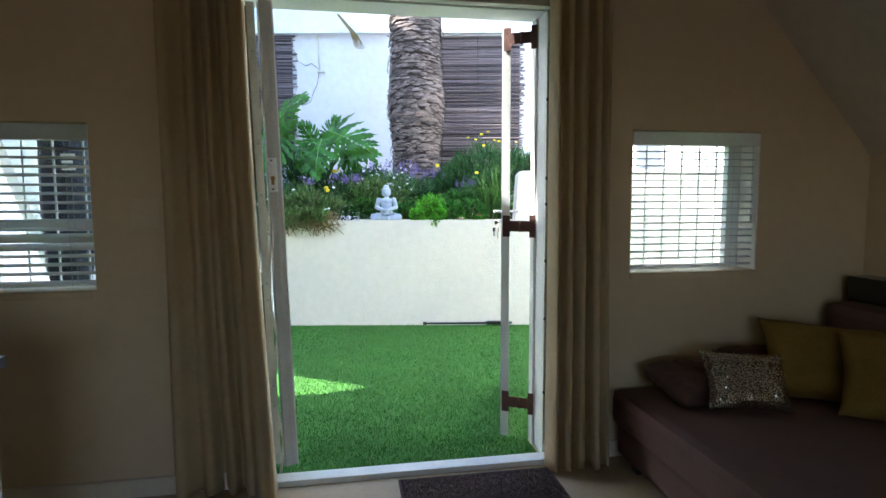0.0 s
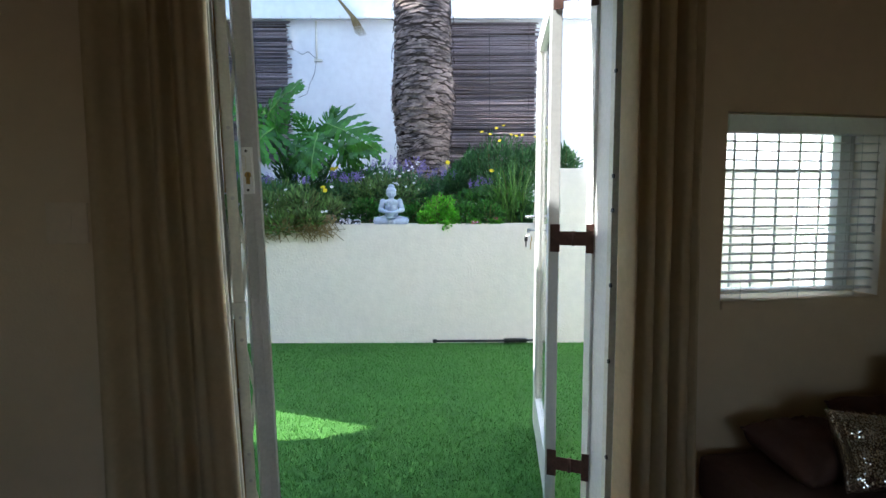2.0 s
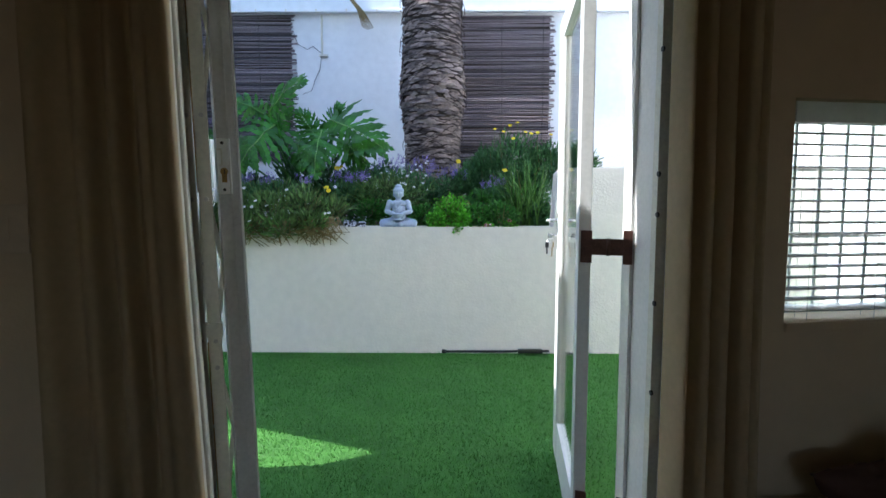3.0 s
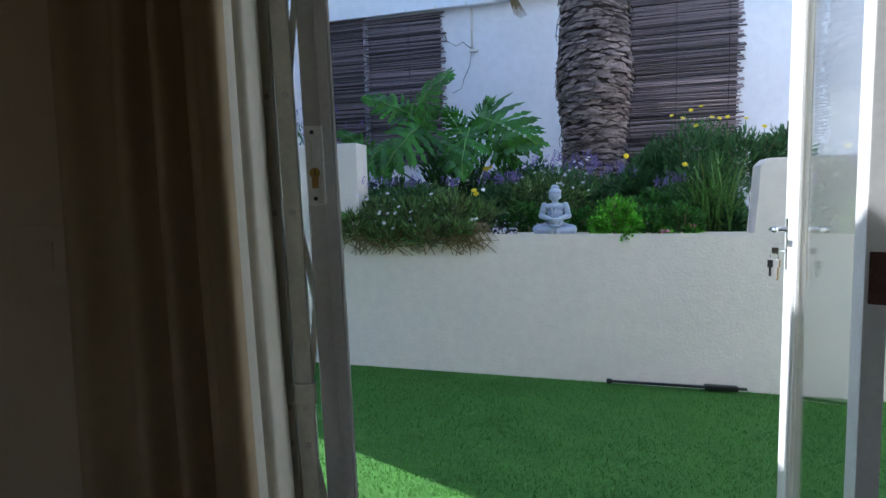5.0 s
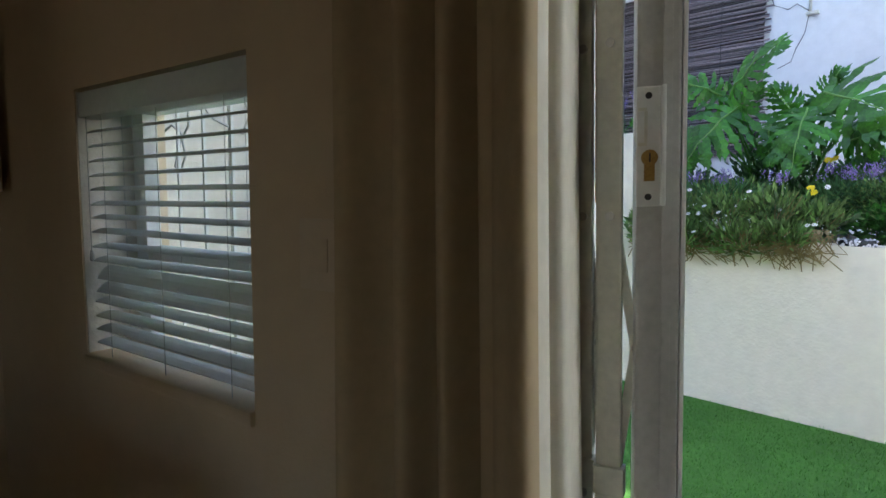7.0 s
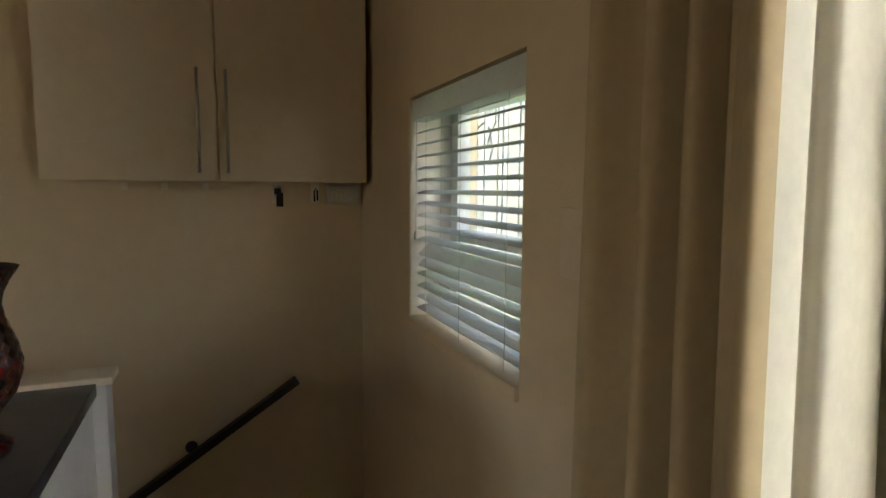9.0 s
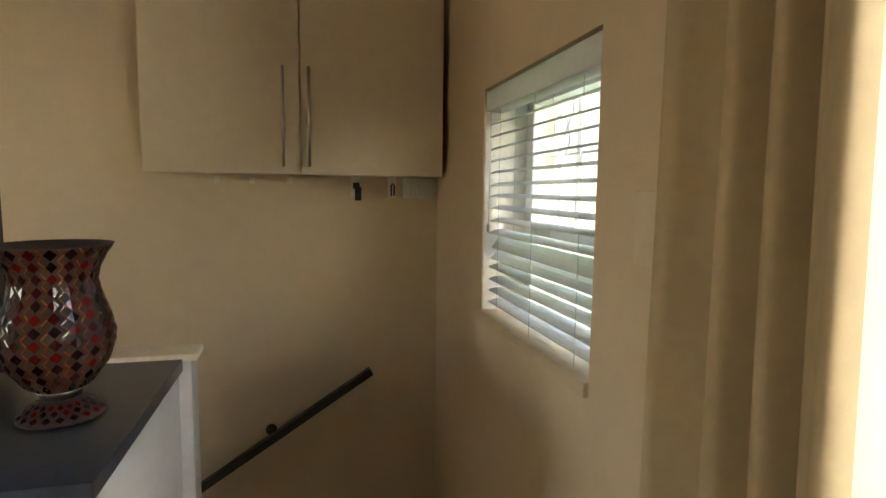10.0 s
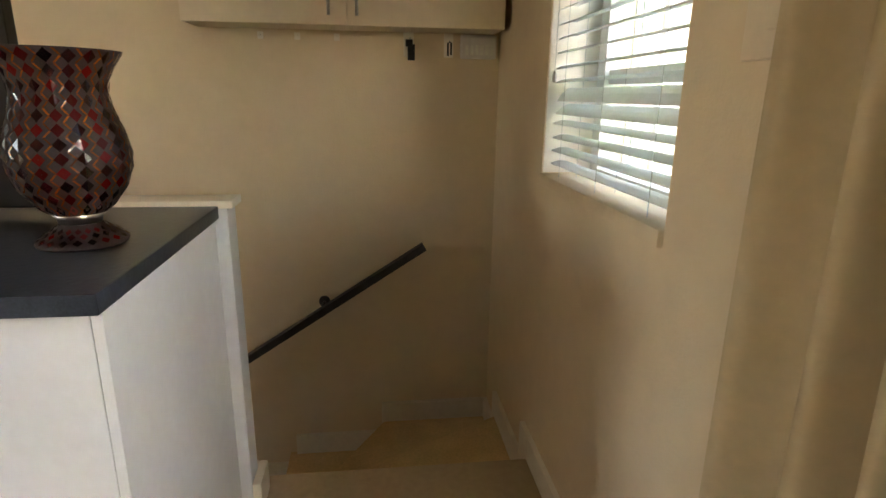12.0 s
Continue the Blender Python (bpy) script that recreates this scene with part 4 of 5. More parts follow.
prof = [(3.60, -0.2), (4.76, -0.2), (4.765, 1.75), (4.80, 2.06), (4.925, 2.36), (5.437, 1.54), (6.5, -0.2), (10.5, -0.2), (10.5, 6.3), (6.30, 6.3), (5.95, 4.95), (5.55, 4.08), (4.94, 4.09), (4.92, 3.5), (4.73, 3.5), (4.71, 4.10), (3.60, 4.35)]
va, vb = [bm.verts.new((-2.62, y, z)) for y, z in prof], [bm.verts.new((-2.70, y, z)) for y, z in prof]
bm.faces.new(va)
bm.faces.new(vb[::-1])
for k in range(len(prof)):
    bm.faces.new((va[k], vb[k], vb[(k + 1) % len(prof)], va[(k + 1) % len(prof)]))
tagged(part("sun_shaping_wall", bm, BACKW, None, "white side wall whose cut outline shapes the sun on the patio"), "", "wall", kind="structure")
# white vertical boarding on it
boards = thing("boarding", "white vertical boarding on the neighbouring wall", "boarding", kind="structure")
me = None
for k in range(9):
    if me is None:
        bm = bmesh.new()
        box(bm, 0, 0.02, 0.0, 0.112, 0.0, 2.3)
        me = mesh_of(bm, RENDERW, bevel=0.003, name="board")
    o = new("board", me)
    o.parent = boards
    o.matrix_local = pose(-2.618, 3.70 + 0.118 * k, 0.02)
structure("right_wall", BACKW, [(3.95, 4.2, fy1, 10.0, -0.2, 4.2)], "white wall closing the patio", "wall")
structure("house_upper", RENDERW, [(-2.9, 4.2, FY + 0.02, fy1, CZ + 0.001, 4.2)], "white upper house wall", "wall")


# ---- reed screens ----
def reed_screen(u0, u1, z0, z1, label, seed, d=2.74):
    s = thing("reed_screen", label, "screen", OUT, group="reed screens")
    rg = random.Random(seed)
    bm = bmesh.new()
    tube(bm, [(-0.5, 0, 0), (0, 0.0, 0.0), (0.5, 0, 0)], 1.0, 6)
    me = mesh_of(bm, REED, name="reed", smooth=True)
    z = z0
    while z < z1:
        rad = rg.uniform(0.006, 0.0125)
        o = new("reed", me)
        o.parent = s
        e0, e1 = u0 + rg.uniform(-0.05, 0.02), u1 + rg.uniform(-0.03, 0.06)
        o.matrix_local = pose((e0 + e1) / 2, d + rg.uniform(-0.012, 0.008), z, 0, rg.uniform(-0.9, 0.9), rg.uniform(-0.4, 0.4)) @ Matrix.Diagonal((e1 - e0, rad, rad, 1))
        z += rad * rg.uniform(1.8, 3.0)
    for k in range(int((u1 - u0) / 0.55) + 1):
        u = u0 + 0.06 + k * 0.55
        if u < u1:
            bm = bmesh.new()
            tube(bm, [(u, d - 0.016, z0), (u + 0.01, d - 0.018, (z0 + z1) / 2), (u, d - 0.016, z1)], 0.0035, 5)
            part("binding_wire", bm, IRON, s)
    # dark sheet added behind the reeds so the gaps between them look shaded
    boxpart("gap_shade", CORE, s, (u0 + 0.03, u1 - 0.03, d + 0.016, d + 0.032, z0, z1))
    return s


reed_screen(-2.80, -1.735, 1.9, 3.83, "dark brown reed screen on the garden wall", 1)
reed_screen(-4.6, -2.82, 1.9, 3.87, "dark brown reed screen beside another one", 2)
reed_screen(0.45, 1.735, 1.8, 3.82, "dark grey-brown reed screen behind the palm", 3)
reed_screen(3.47, 4.1, 2.05, 3.7, "narrow reed screen at the end of the wall", 4)

# pipe bracket, cable and hanging ornament on the wall
pipe = thing("wall_bracket", "grey metal bracket with thin cables on the white wall", "bracket", OUT)
bm = bmesh.new()
tube(bm, [(-1.345, 2.74, 3.83), (-1.345, 2.74, 3.32)], 0.014)
part("post", bm, FRAMEG, pipe, smooth=True)
boxpart("foot", FRAMEG, pipe, (-1.38, -1.27, 2.72, 2.78, 3.29, 3.315))
bm = bmesh.new()
tube(bm, [(-1.73, 2.775, 3.6), (-1.68, 2.77, 3.46), (-1.55, 2.77, 3.39), (-1.47, 2.77, 3.43), (-1.40, 2.77, 3.37), (-1.35, 2.765, 3.33)], 0.004, 5)
part("cable", bm, IRON, pipe)
bm = bmesh.new()
tube(bm, [(-1.36, 2.775, 3.30), (-1.39, 2.776, 3.12), (-1.46, 2.776, 2.98), (-1.50, 2.776, 2.85), (-1.62, 2.776, 2.80)], 0.0035, 5)
part("cable", bm, IRON, pipe)
orn = thing("hanging_hearts", "string of small wire hearts hanging on the wall", "ornament", OUT)
bm = bmesh.new()
tube(bm, [(3.05, 2.76, 2.95), (3.05, 2.76, 2.17)], 0.003, 5)
part("string", bm, IRON, orn)
for z in (2.80, 2.55, 2.30):
    bm = bmesh.new()
    pts = []
    for k in range(17):
        a = 2 * math.pi * k / 16
        pts.append((3.05 + 0.0034 * 16 * math.sin(a) ** 3, 2.76, z + 0.0036 * (13 * math.cos(a) - 5 * math.cos(2 * a) - 2 * math.cos(3 * a) - math.cos(4 * a))))
    tube(bm, pts, 0.007, 5, cap=False)
    part("heart", bm, IRON, orn)
bm = bmesh.new()
lathe(bm, [(0.001, 0), (0.02, 0.01), (0.012, 0.04), (0.001, 0.06)], 8, pose(3.05, 2.76, 2.12))
part("bell", bm, IRON, orn)
ball = thing("wall_light", "small round dark light on the white wall", "light", OUT)
bm = bmesh.new()
bmesh.ops.create_uvsphere(bm, u_segments=16, v_segments=10, radius=0.055)
part("globe", bm, IRON, ball, smooth=True).matrix_local = pose(3.42, 2.72, 3.20)

# tap hooks on the pier
for u in (-1.99, -2.16):
    hk = thing("wall_hook", "small white hook on the pier", "hook", OUT, group="pier hooks")
    bm = bmesh.new()
    tube(bm, [(u, 0, 1.855), (u, -0.05, 1.85), (u + 0.01, -0.065, 1.83), (u + 0.02, -0.06, 1.80)], 0.012, 8)
    part("peg", bm, RENDERW, hk, smooth=True)

# rod lying at the planter's foot
rodt = thing("black_rod", "thin black rod lying on the turf", "rod", OUT)
bm = bmesh.new()
tube(bm, [(0.33, -0.06, 0.03), (0.85, -0.05, 0.03), (1.26, -0.04, 0.032)], 0.011, 8)
part("shaft", bm, BLACK, rodt, smooth=True)
boxpart("grip", BLACK, rodt, (0.98, 1.20, -0.075, -0.02, 0.016, 0.05), bevel=0.012)
bm = bmesh.new()
lathe(bm, [(0.001, 0), (0.02, 0.004), (0.022, 0.03), (0.001, 0.036)], 10, pose(0.325, -0.06, 0.014))
part("tip", bm, RUBBER, rodt, smooth=True)

# ---- palm ----
palm = thing("palm_tree", "thick palm trunk with rough diamond leaf scars", "palm", OUT @ pose(0.175, 1.55, 1.05))
bm = bmesh.new()


def trunk_r(z):
    return 0.345 + 0.03 * math.exp(-((z - 1.55) / 0.35) ** 2) - 0.02 * math.exp(-((z - 0.9) / 0.4) ** 2) + 0.03 * math.exp(-(z / 0.3) ** 2)


lathe(bm, [(trunk_r(0.1 * k) - 0.03, 0.1 * k - 0.05) for k in range(50)], 28)
part("trunk", bm, CORE, palm, smooth=True)
rg = random.Random(12)
vv, ff = [], []
z, row = 0.0, 0
while z < 4.7:
    nring = 15
    rough = math.exp(-((z - 1.45) / 0.32) ** 2)          # the band of older, ragged stubs
    for k in range(nring):
        a = 2 * math.pi * (k + 0.5 * (row % 2) + 0.13 * math.sin(row * 0.7)) / nring + rg.uniform(-0.08, 0.08)
        zc = z + rg.uniform(-0.02, 0.02)
        R = trunk_r(zc) - 0.012
        hw_, hh = rg.uniform(0.05, 0.115), rg.uniform(0.010, 0.020) * (1 + 0.5 * rough)
        out = rg.uniform(0.002, 0.012) * (1 + 2.2 * rough)
        tip = rg.uniform(-0.3, 0.3) * hw_
        base = len(vv)
        pts = [(-hw_, 0.004, 0.0), (-hw_ * 0.5, -hh * 0.75, out * 0.8), (tip, -hh, out), (hw_ * 0.5, -hh * 0.7, out * 0.75), (hw_, 0.004, 0.0), (hw_ * 0.5, hh * 1.1, -0.004), (0.0, hh * 1.25, -0.006), (-hw_ * 0.5, hh * 1.1, -0.004), (tip * 0.6, rg.uniform(-0.2, 0.2) * hh, out * rg.uniform(0.55, 0.9))]
        for px, pz, po in pts:
            aa = a + px / R
            vv.append(((R + po) * math.cos(aa), (R + po) * math.sin(aa), zc + pz))
        for i in range(8):
            ff.append((base + i, base + (i + 1) % 8, base + 8))
    z += rg.uniform(0.020, 0.029)
    row += 1
tagged(soup("bark", vv, ff, BARK, palm, "overlapping brown and grey leaf stubs"), kind="stuff")
# loose fibres
bm = bmesh.new()
for k in range(170):
    a, zc = rg.uniform(3.0, 6.4), rg.uniform(0.1, 3.4)
    R = trunk_r(zc) + 0.03
    pts = []
    for i in range(5):
        aa, zz = a + 0.16 * i * rg.uniform(0.7, 1.2), zc + 0.035 * i * (1 if k % 3 else -0.6) + rg.uniform(-0.01, 0.01)
        pts.append(((R - 0.016 + rg.uniform(0, 0.008)) * math.cos(aa), (R - 0.016 + rg.uniform(0, 0.008)) * math.sin(aa), zz))
    tube(bm, pts, 0.0035, 4)
tagged(part("fibre", bm, CORE, palm), kind="stuff")
# hanging tip of a dry frond
frond = thing("palm_frond", "dry brown palm frond tip hanging in front of the wall", "palm frond", OUT)
bm = bmesh.new()
for k in range(16):
    t = k / 15
    tube(bm, [(-0.98 + 0.02 * t, 2.30, 4.0), (-0.80 + 0.09 * t, 2.32, 3.76 - 0.03 * t), (-0.74 + 0.14 * t, 2.33 + 0.05 * t, 3.52 + 0.06 * abs(t - 0.5))], 0.008, 4, 0.3)
part("leaflets", bm, STEM, frond)


# ---- plants ----
def rot_to(d):
    return Vector((0, 0, 1)).rotation_difference(Vector(d))


def split_leaf(base, tip, width, rg):
    """One deeply lobed leaf between two points: toothed, wavy lobes that join near the rib; gives the blade and the rib's line."""
    p0, p1 = Vector(base), Vector(tip)
    d = p1 - p0
    length = d.length
    d.normalize()
    side = d.cross(Vector((rg.uniform(-0.3, 0.3), -0.85, 0.5))).normalized()
    up = side.cross(d).normalized()
    wave = rg.uniform(0, 6)

    def at(s, lat):
        bend = 0.10 * length * 4 * s * (1 - s)
        return p0 + d * (length * s) + side * lat + up * (bend - abs(lat) * 0.16 + 0.012 * math.sin(s * 17 + lat * 30 + wave)) - Vector((0, 0, 0.10 * lat * lat / width))
    vv, ff = [], []
    lobes = 11
    for sgn in (1, -1):
        for k in range(lobes):
            f = k / (lobes - 1)
            s0 = 0.02 + 0.84 * f
            seg = 0.84 / (lobes - 1)
            ang = radians(112 - 80 * f ** 0.8 + rg.uniform(-7, 7))
            reach = width * (1.0 - 0.62 * f ** 1.3) * rg.uniform(0.85, 1.12) * (0.82 if k == 0 else 1.0)
            curl = rg.uniform(0.10, 0.35)
            rows = []
            for q, w in ((0.0, 0.62), (0.26, 0.50), (0.44, 0.36), (0.55, 0.66), (0.66, 0.30), (0.76, 0.52), (0.88, 0.18), (1.0, 0.0)):
                aa = ang - curl * q
                cs, cl = s0 + reach * q * math.cos(aa) / length, reach * q * math.sin(aa)
                hw = w * seg * rg.uniform(0.85, 1.2)
                rows.append((cs, cl, hw, aa))
            b = len(vv)
            for cs, cl, hw, aa in rows:
                # across the lobe's own line; the outer side's teeth point forward
                vv.append(at(cs + hw * math.sin(aa), sgn * max(0.0, cl - hw * length * math.cos(aa))))
                vv.append(at(cs - hw * math.sin(aa), sgn * max(0.0, cl + hw * length * math.cos(aa))))
            for i in range(len(rows) - 1):
                a = b + 2 * i
                ff.append((a, a + 1, a + 3, a + 2) if i < len(rows) - 2 else (a, a + 1, a + 2))
    b = len(vv)
    vv += [at(0.86, -width * 0.10), at(0.86, width * 0.10), at(0.96, width * 0.06), at(1.06, 0.0), at(0.96, -width * 0.06)]
    ff.append((b, b + 1, b + 2, b + 3, b + 4))
    return vv, ff, [at(s / 8, 0) + up * 0.004 for s in range(9)]


philo = thing("philodendron", "large green split-leaf philodendron in the planter", "plant", OUT)
rg = random.Random(21)
LEAVES = [((-1.47, 0.78, 2.19), (-1.04, 0.60, 2.56), 0.27), ((-1.52, 0.80, 2.24), (-1.95, 0.66, 2.40), 0.20), ((-1.36, 0.70, 2.13), (-1.71, 0.48, 1.63), 0.33),
          ((-0.90, 0.68, 2.06), (-0.93, 0.46, 1.60), 0.27), ((-0.82, 0.76, 2.17), (-0.25, 0.60, 1.86), 0.37), ((-0.98, 0.86, 1.98), (-1.17, 0.80, 2.28), 0.20),
          ((-0.68, 0.82, 1.80), (-0.30, 0.66, 1.93), 0.19), ((-1.76, 0.62, 1.84), (-2.00, 0.45, 1.52), 0.20), ((-1.18, 0.90, 2.02), (-1.12, 0.70, 1.66), 0.20), ((-2.02, 0.95, 1.92), (-2.30, 0.85, 2.12), 0.17),
          ((-1.50, 0.82, 2.02), (-1.20, 0.66, 2.24), 0.24), ((-1.62, 0.75, 1.98), (-1.86, 0.55, 1.78), 0.22), ((-0.98, 0.80, 1.95), (-1.08, 0.60, 1.70), 0.20), ((-0.72, 0.90, 1.98), (-0.48, 0.80, 1.72), 0.22), ((-0.86, 0.92, 2.08), (-0.74, 0.84, 2.34), 0.19)]
for b, e, w in LEAVES:
    lv, lf, line = split_leaf(b, e, w * 1.12, rg)
    blade = soup("leaf", lv, lf, LEAF, philo)
    bm = bmesh.new()
    tube(bm, line, 0.008, 5, 0.3)
    part("midrib", bm, RIB, blade, "pale green midrib", smooth=True)
    bm = bmesh.new()
    root = Vector((-1.15 + rg.uniform(-0.15, 0.2), 0.95 + rg.uniform(-0.1, 0.1), 1.07))
    mid = (root + Vector(b)) / 2 + Vector((rg.uniform(-0.05, 0.05), 0.08, 0.12))
    tube(bm, [root, mid, b], 0.014, 6, 0.6)
    part("stalk", bm, LEAF, philo, smooth=True)


def tufts(vv, ff, n, centre, size, leaf_l, leaf_w, rg, up=0.3, shell=0.4):
    """Many small leaves in an uneven ellipsoid cloud."""
    c, s = Vector(centre), Vector(size)
    for _ in range(n):
        d = Vector((rg.gauss(0, 1), rg.gauss(0, 1), rg.gauss(0, 1))).normalized()
        q = (shell + (1 - shell) * rg.random()) * (0.85 + 0.35 * noise.noise(d * 2.2 + c))
        p = c + Vector((d.x * s.x, d.y * s.y, d.z * s.z)) * q
        if p.z < 1.07 and centre[1] > 0.2:
            p.z = 1.07 + rg.random() * 0.05
        t = (d + Vector((rg.uniform(-0.7, 0.7), rg.uniform(-0.7, 0.7), up + rg.uniform(-0.3, 0.5)))).normalized()
        w = t.orthogonal()
        w.rotate(Matrix.Rotation(rg.uniform(0, 6.28), 3, t))
        L, W = leaf_l * rg.uniform(0.6, 1.3), leaf_w * rg.uniform(0.7, 1.2)
        b = len(vv)
        vv += [p, p + t * L * 0.45 + w * W, p + t * L, p + t * L * 0.45 - w * W]
        ff.append((b, b + 1, b + 2, b + 3))


def stems(bm, n, centre, size, rg, r=0.004):
    c, s = Vector(centre), Vector(size)
    for _ in range(n):
        p = c + Vector((rg.uniform(-1, 1) * s.x * 0.5, rg.uniform(-1, 1) * s.y * 0.5, 0))
        q = c + Vector((rg.uniform(-1, 1) * s.x * 0.8, rg.uniform(-1, 1) * s.y * 0.8, rg.uniform(0.1, 0.8) * s.z))
        p.z = 1.07
        tube(bm, [p, (p + q) / 2 + Vector((rg.uniform(-0.03, 0.03), rg.uniform(-0.03, 0.03), 0.03)), q], r, 4, 0.5)


def bush(name, label, category, lobes, material, n, ll, lw, seed, up=0.3, sr=0.004):
    rg = random.Random(seed)
    t = thing(name, label, category, OUT)
    vv, ff = [], []
    bm = bmesh.new()
    for c, s in lobes:
        tufts(vv, ff, n, c, s, ll, lw, rg, up)
        stems(bm, 9, c, s, rg, sr)
    tagged(soup("foliage", vv, ff, material, t), kind="stuff")
    tagged(part("stem_tangle", bm, STEM, t), kind="stuff")
    return t


def daisy(parent, p, r, material, rg, face=(0, -0.75, 0.65), petals=11, eye=None, name="flower"):
    """A flower head of separate petals, on a thin stalk."""
    q = rot_to(Vector(face) + Vector((rg.uniform(-0.4, 0.4), rg.uniform(-0.3, 0.3), rg.uniform(-0.2, 0.4)))).to_matrix()
    vv, ff = [], []
    for k in range(petals):
        a = 2 * math.pi * k / petals + rg.uniform(-0.1, 0.1)
        c, s = math.cos(a), math.sin(a)
        b = len(vv)
        for rad, lat, lift in ((0.12, 0.0, 0.0), (0.6, 0.24, 0.1), (1.0, 0.0, 0.02), (0.6, -0.24, 0.1)):
            vv.append(Vector(p) + q @ Vector(((rad * c - lat * s) * r, (rad * s + lat * c) * r, lift * r)))
        ff.append((b, b + 1, b + 2, b + 3))
    b = len(vv)
    for k in range(6):
        a = k * math.pi / 3
        vv.append(Vector(p) + q @ Vector((0.22 * r * math.cos(a), 0.22 * r * math.sin(a), 0.08 * r)))
    ff.append(tuple(range(b, b + 6)))
    return soup(name, vv, ff, material, parent)


trail = bush("trailing_daisy_bush", "trailing green plant with small white flowers spilling over the planter", "plant",
             [((-1.55, 0.12, 1.30), (0.24, 0.22, 0.17)), ((-1.25, 0.08, 1.30), (0.26, 0.22, 0.18)), ((-0.95, 0.12, 1.32), (0.26, 0.22, 0.18)), ((-0.72, 0.2, 1.27), (0.2, 0.2, 0.14)), ((-1.3, 0.45, 1.42), (0.4, 0.25, 0.16)), ((-1.75, -0.04, 1.20), (0.14, 0.12, 0.13)), ((-1.45, -0.05, 1.14), (0.22, 0.10, 0.11)), ((-1.1, -0.05, 1.14), (0.24, 0.10, 0.12)), ((-0.85, -0.03, 1.17), (0.18, 0.09, 0.08))], LEAF4, 430, 0.08, 0.0075, 31, 0.9)
rg = random.Random(33)
bm = bmesh.new()
for k in range(210):
    u = rg.uniform(-1.80, -0.60)
    a = Vector((u, 0.08, 1.22))
    tube(bm, [a, a + Vector((rg.uniform(-0.08, 0.08), -0.12, -0.02)), a + Vector((rg.uniform(-0.14, 0.14), -0.13, -0.13)), a + Vector((rg.uniform(-0.1, 0.1), -0.11, rg.uniform(-0.26, -0.10)))], 0.0055, 5, 0.6)
tagged(part("trailing_growth", bm, STEM, trail), kind="stuff")
for k in range(30):
    daisy(trail, (rg.uniform(-1.75, -0.62), rg.uniform(-0.18, 0.1), rg.uniform(1.14, 1.5)), 0.019, WHITEF, rg, petals=8)


def lavender(n, centre, size, label, seed, zh=0.16):
    rg = random.Random(seed)
    t = thing("lavender", label, "plant", OUT, group="lavender clumps")
    vv, ff, fv, fff = [], [], [], []
    tufts(vv, ff, n * 14, centre, size, 0.06, 0.004, rg, 0.9)
    for k in range(n):
        u, d = centre[0] + rg.uniform(-1, 1) * size[0], centre[1] + rg.uniform(-1, 1) * size[1]
        zt = centre[2] + size[2] * rg.uniform(0.5, 1.25)
        for j in range(14):
            p = Vector((u + rg.uniform(-0.012, 0.012), d + rg.uniform(-0.012, 0.012), zt + 0.0045 * j))
            a = rg.uniform(0, 6.28)
            w = Vector((math.cos(a), math.sin(a), rg.uniform(-0.2, 0.5))) * 0.013
            b = len(fv)
            fv += [p, p + w + Vector((0, 0, 0.006)), p + w * 0.6 + Vector((0, 0, 0.014))]
            fff.append((b, b + 1, b + 2))
    tagged(soup("foliage", vv, ff, LEAF2, t), kind="stuff")
    tagged(soup("blossom", fv, fff, PURPLE, t, "small purple flowers"), kind="stuff")
    return t


lavender(44, (-0.10, 0.75, 1.55), (0.32, 0.3, 0.16), "purple lavender in front of the palm", 41)
lavender(38, (0.32, 0.85, 1.50), (0.22, 0.22, 0.14), "purple lavender at the palm's foot", 42)
lavender(40, (-0.62, 0.55, 1.45), (0.22, 0.2, 0.12), "purple lavender beside the philodendron", 43)
lavender(45, (-2.55, 0.7, 2.00), (0.45, 0.3, 0.22), "purple flowering bush behind the pier", 44)
lavender(44, (-1.35, 0.25, 1.45), (0.45, 0.2, 0.1), "purple flowers among the trailing plant", 45)
lavender(14, (0.78, 0.5, 1.42), (0.12, 0.12, 0.1), "small blue flowers in the bed", 46)
wd = thing("white_daisies", "loose white daisies by the palm's foot", "flowers", OUT)
for k in range(40):
    daisy(wd, (rg.uniform(-0.55, 0.15), rg.uniform(0.4, 0.9), rg.uniform(1.45, 1.78)), 0.018, WHITEF, rg, petals=8)
vv, ff = [], []
tufts(vv, ff, 2600, (-0.25, 0.6, 1.40), (0.5, 0.35, 0.26), 0.05, 0.006, rg, 0.6)
tagged(soup("foliage", vv, ff, LEAF4, wd), kind="stuff")
bush("green_bush", "fine-leaved grey-green bush with yellow daisies", "bush",
     [((1.05, 1.1, 1.75), (0.42, 0.35, 0.36)), ((0.75, 1.15, 1.65), (0.25, 0.3, 0.3)), ((1.4, 1.05, 1.72), (0.3, 0.3, 0.3)), ((1.1, 0.9, 1.5), (0.45, 0.3, 0.3)), ((0.55, 1.0, 1.5), (0.15, 0.2, 0.26)), ((1.75, 1.1, 1.75), (0.22, 0.25, 0.25))], LEAF2, 2600, 0.06, 0.0055, 51, 0.7)
yd = thing("yellow_daisies", "bright yellow daisies on thin stalks", "flowers", OUT)
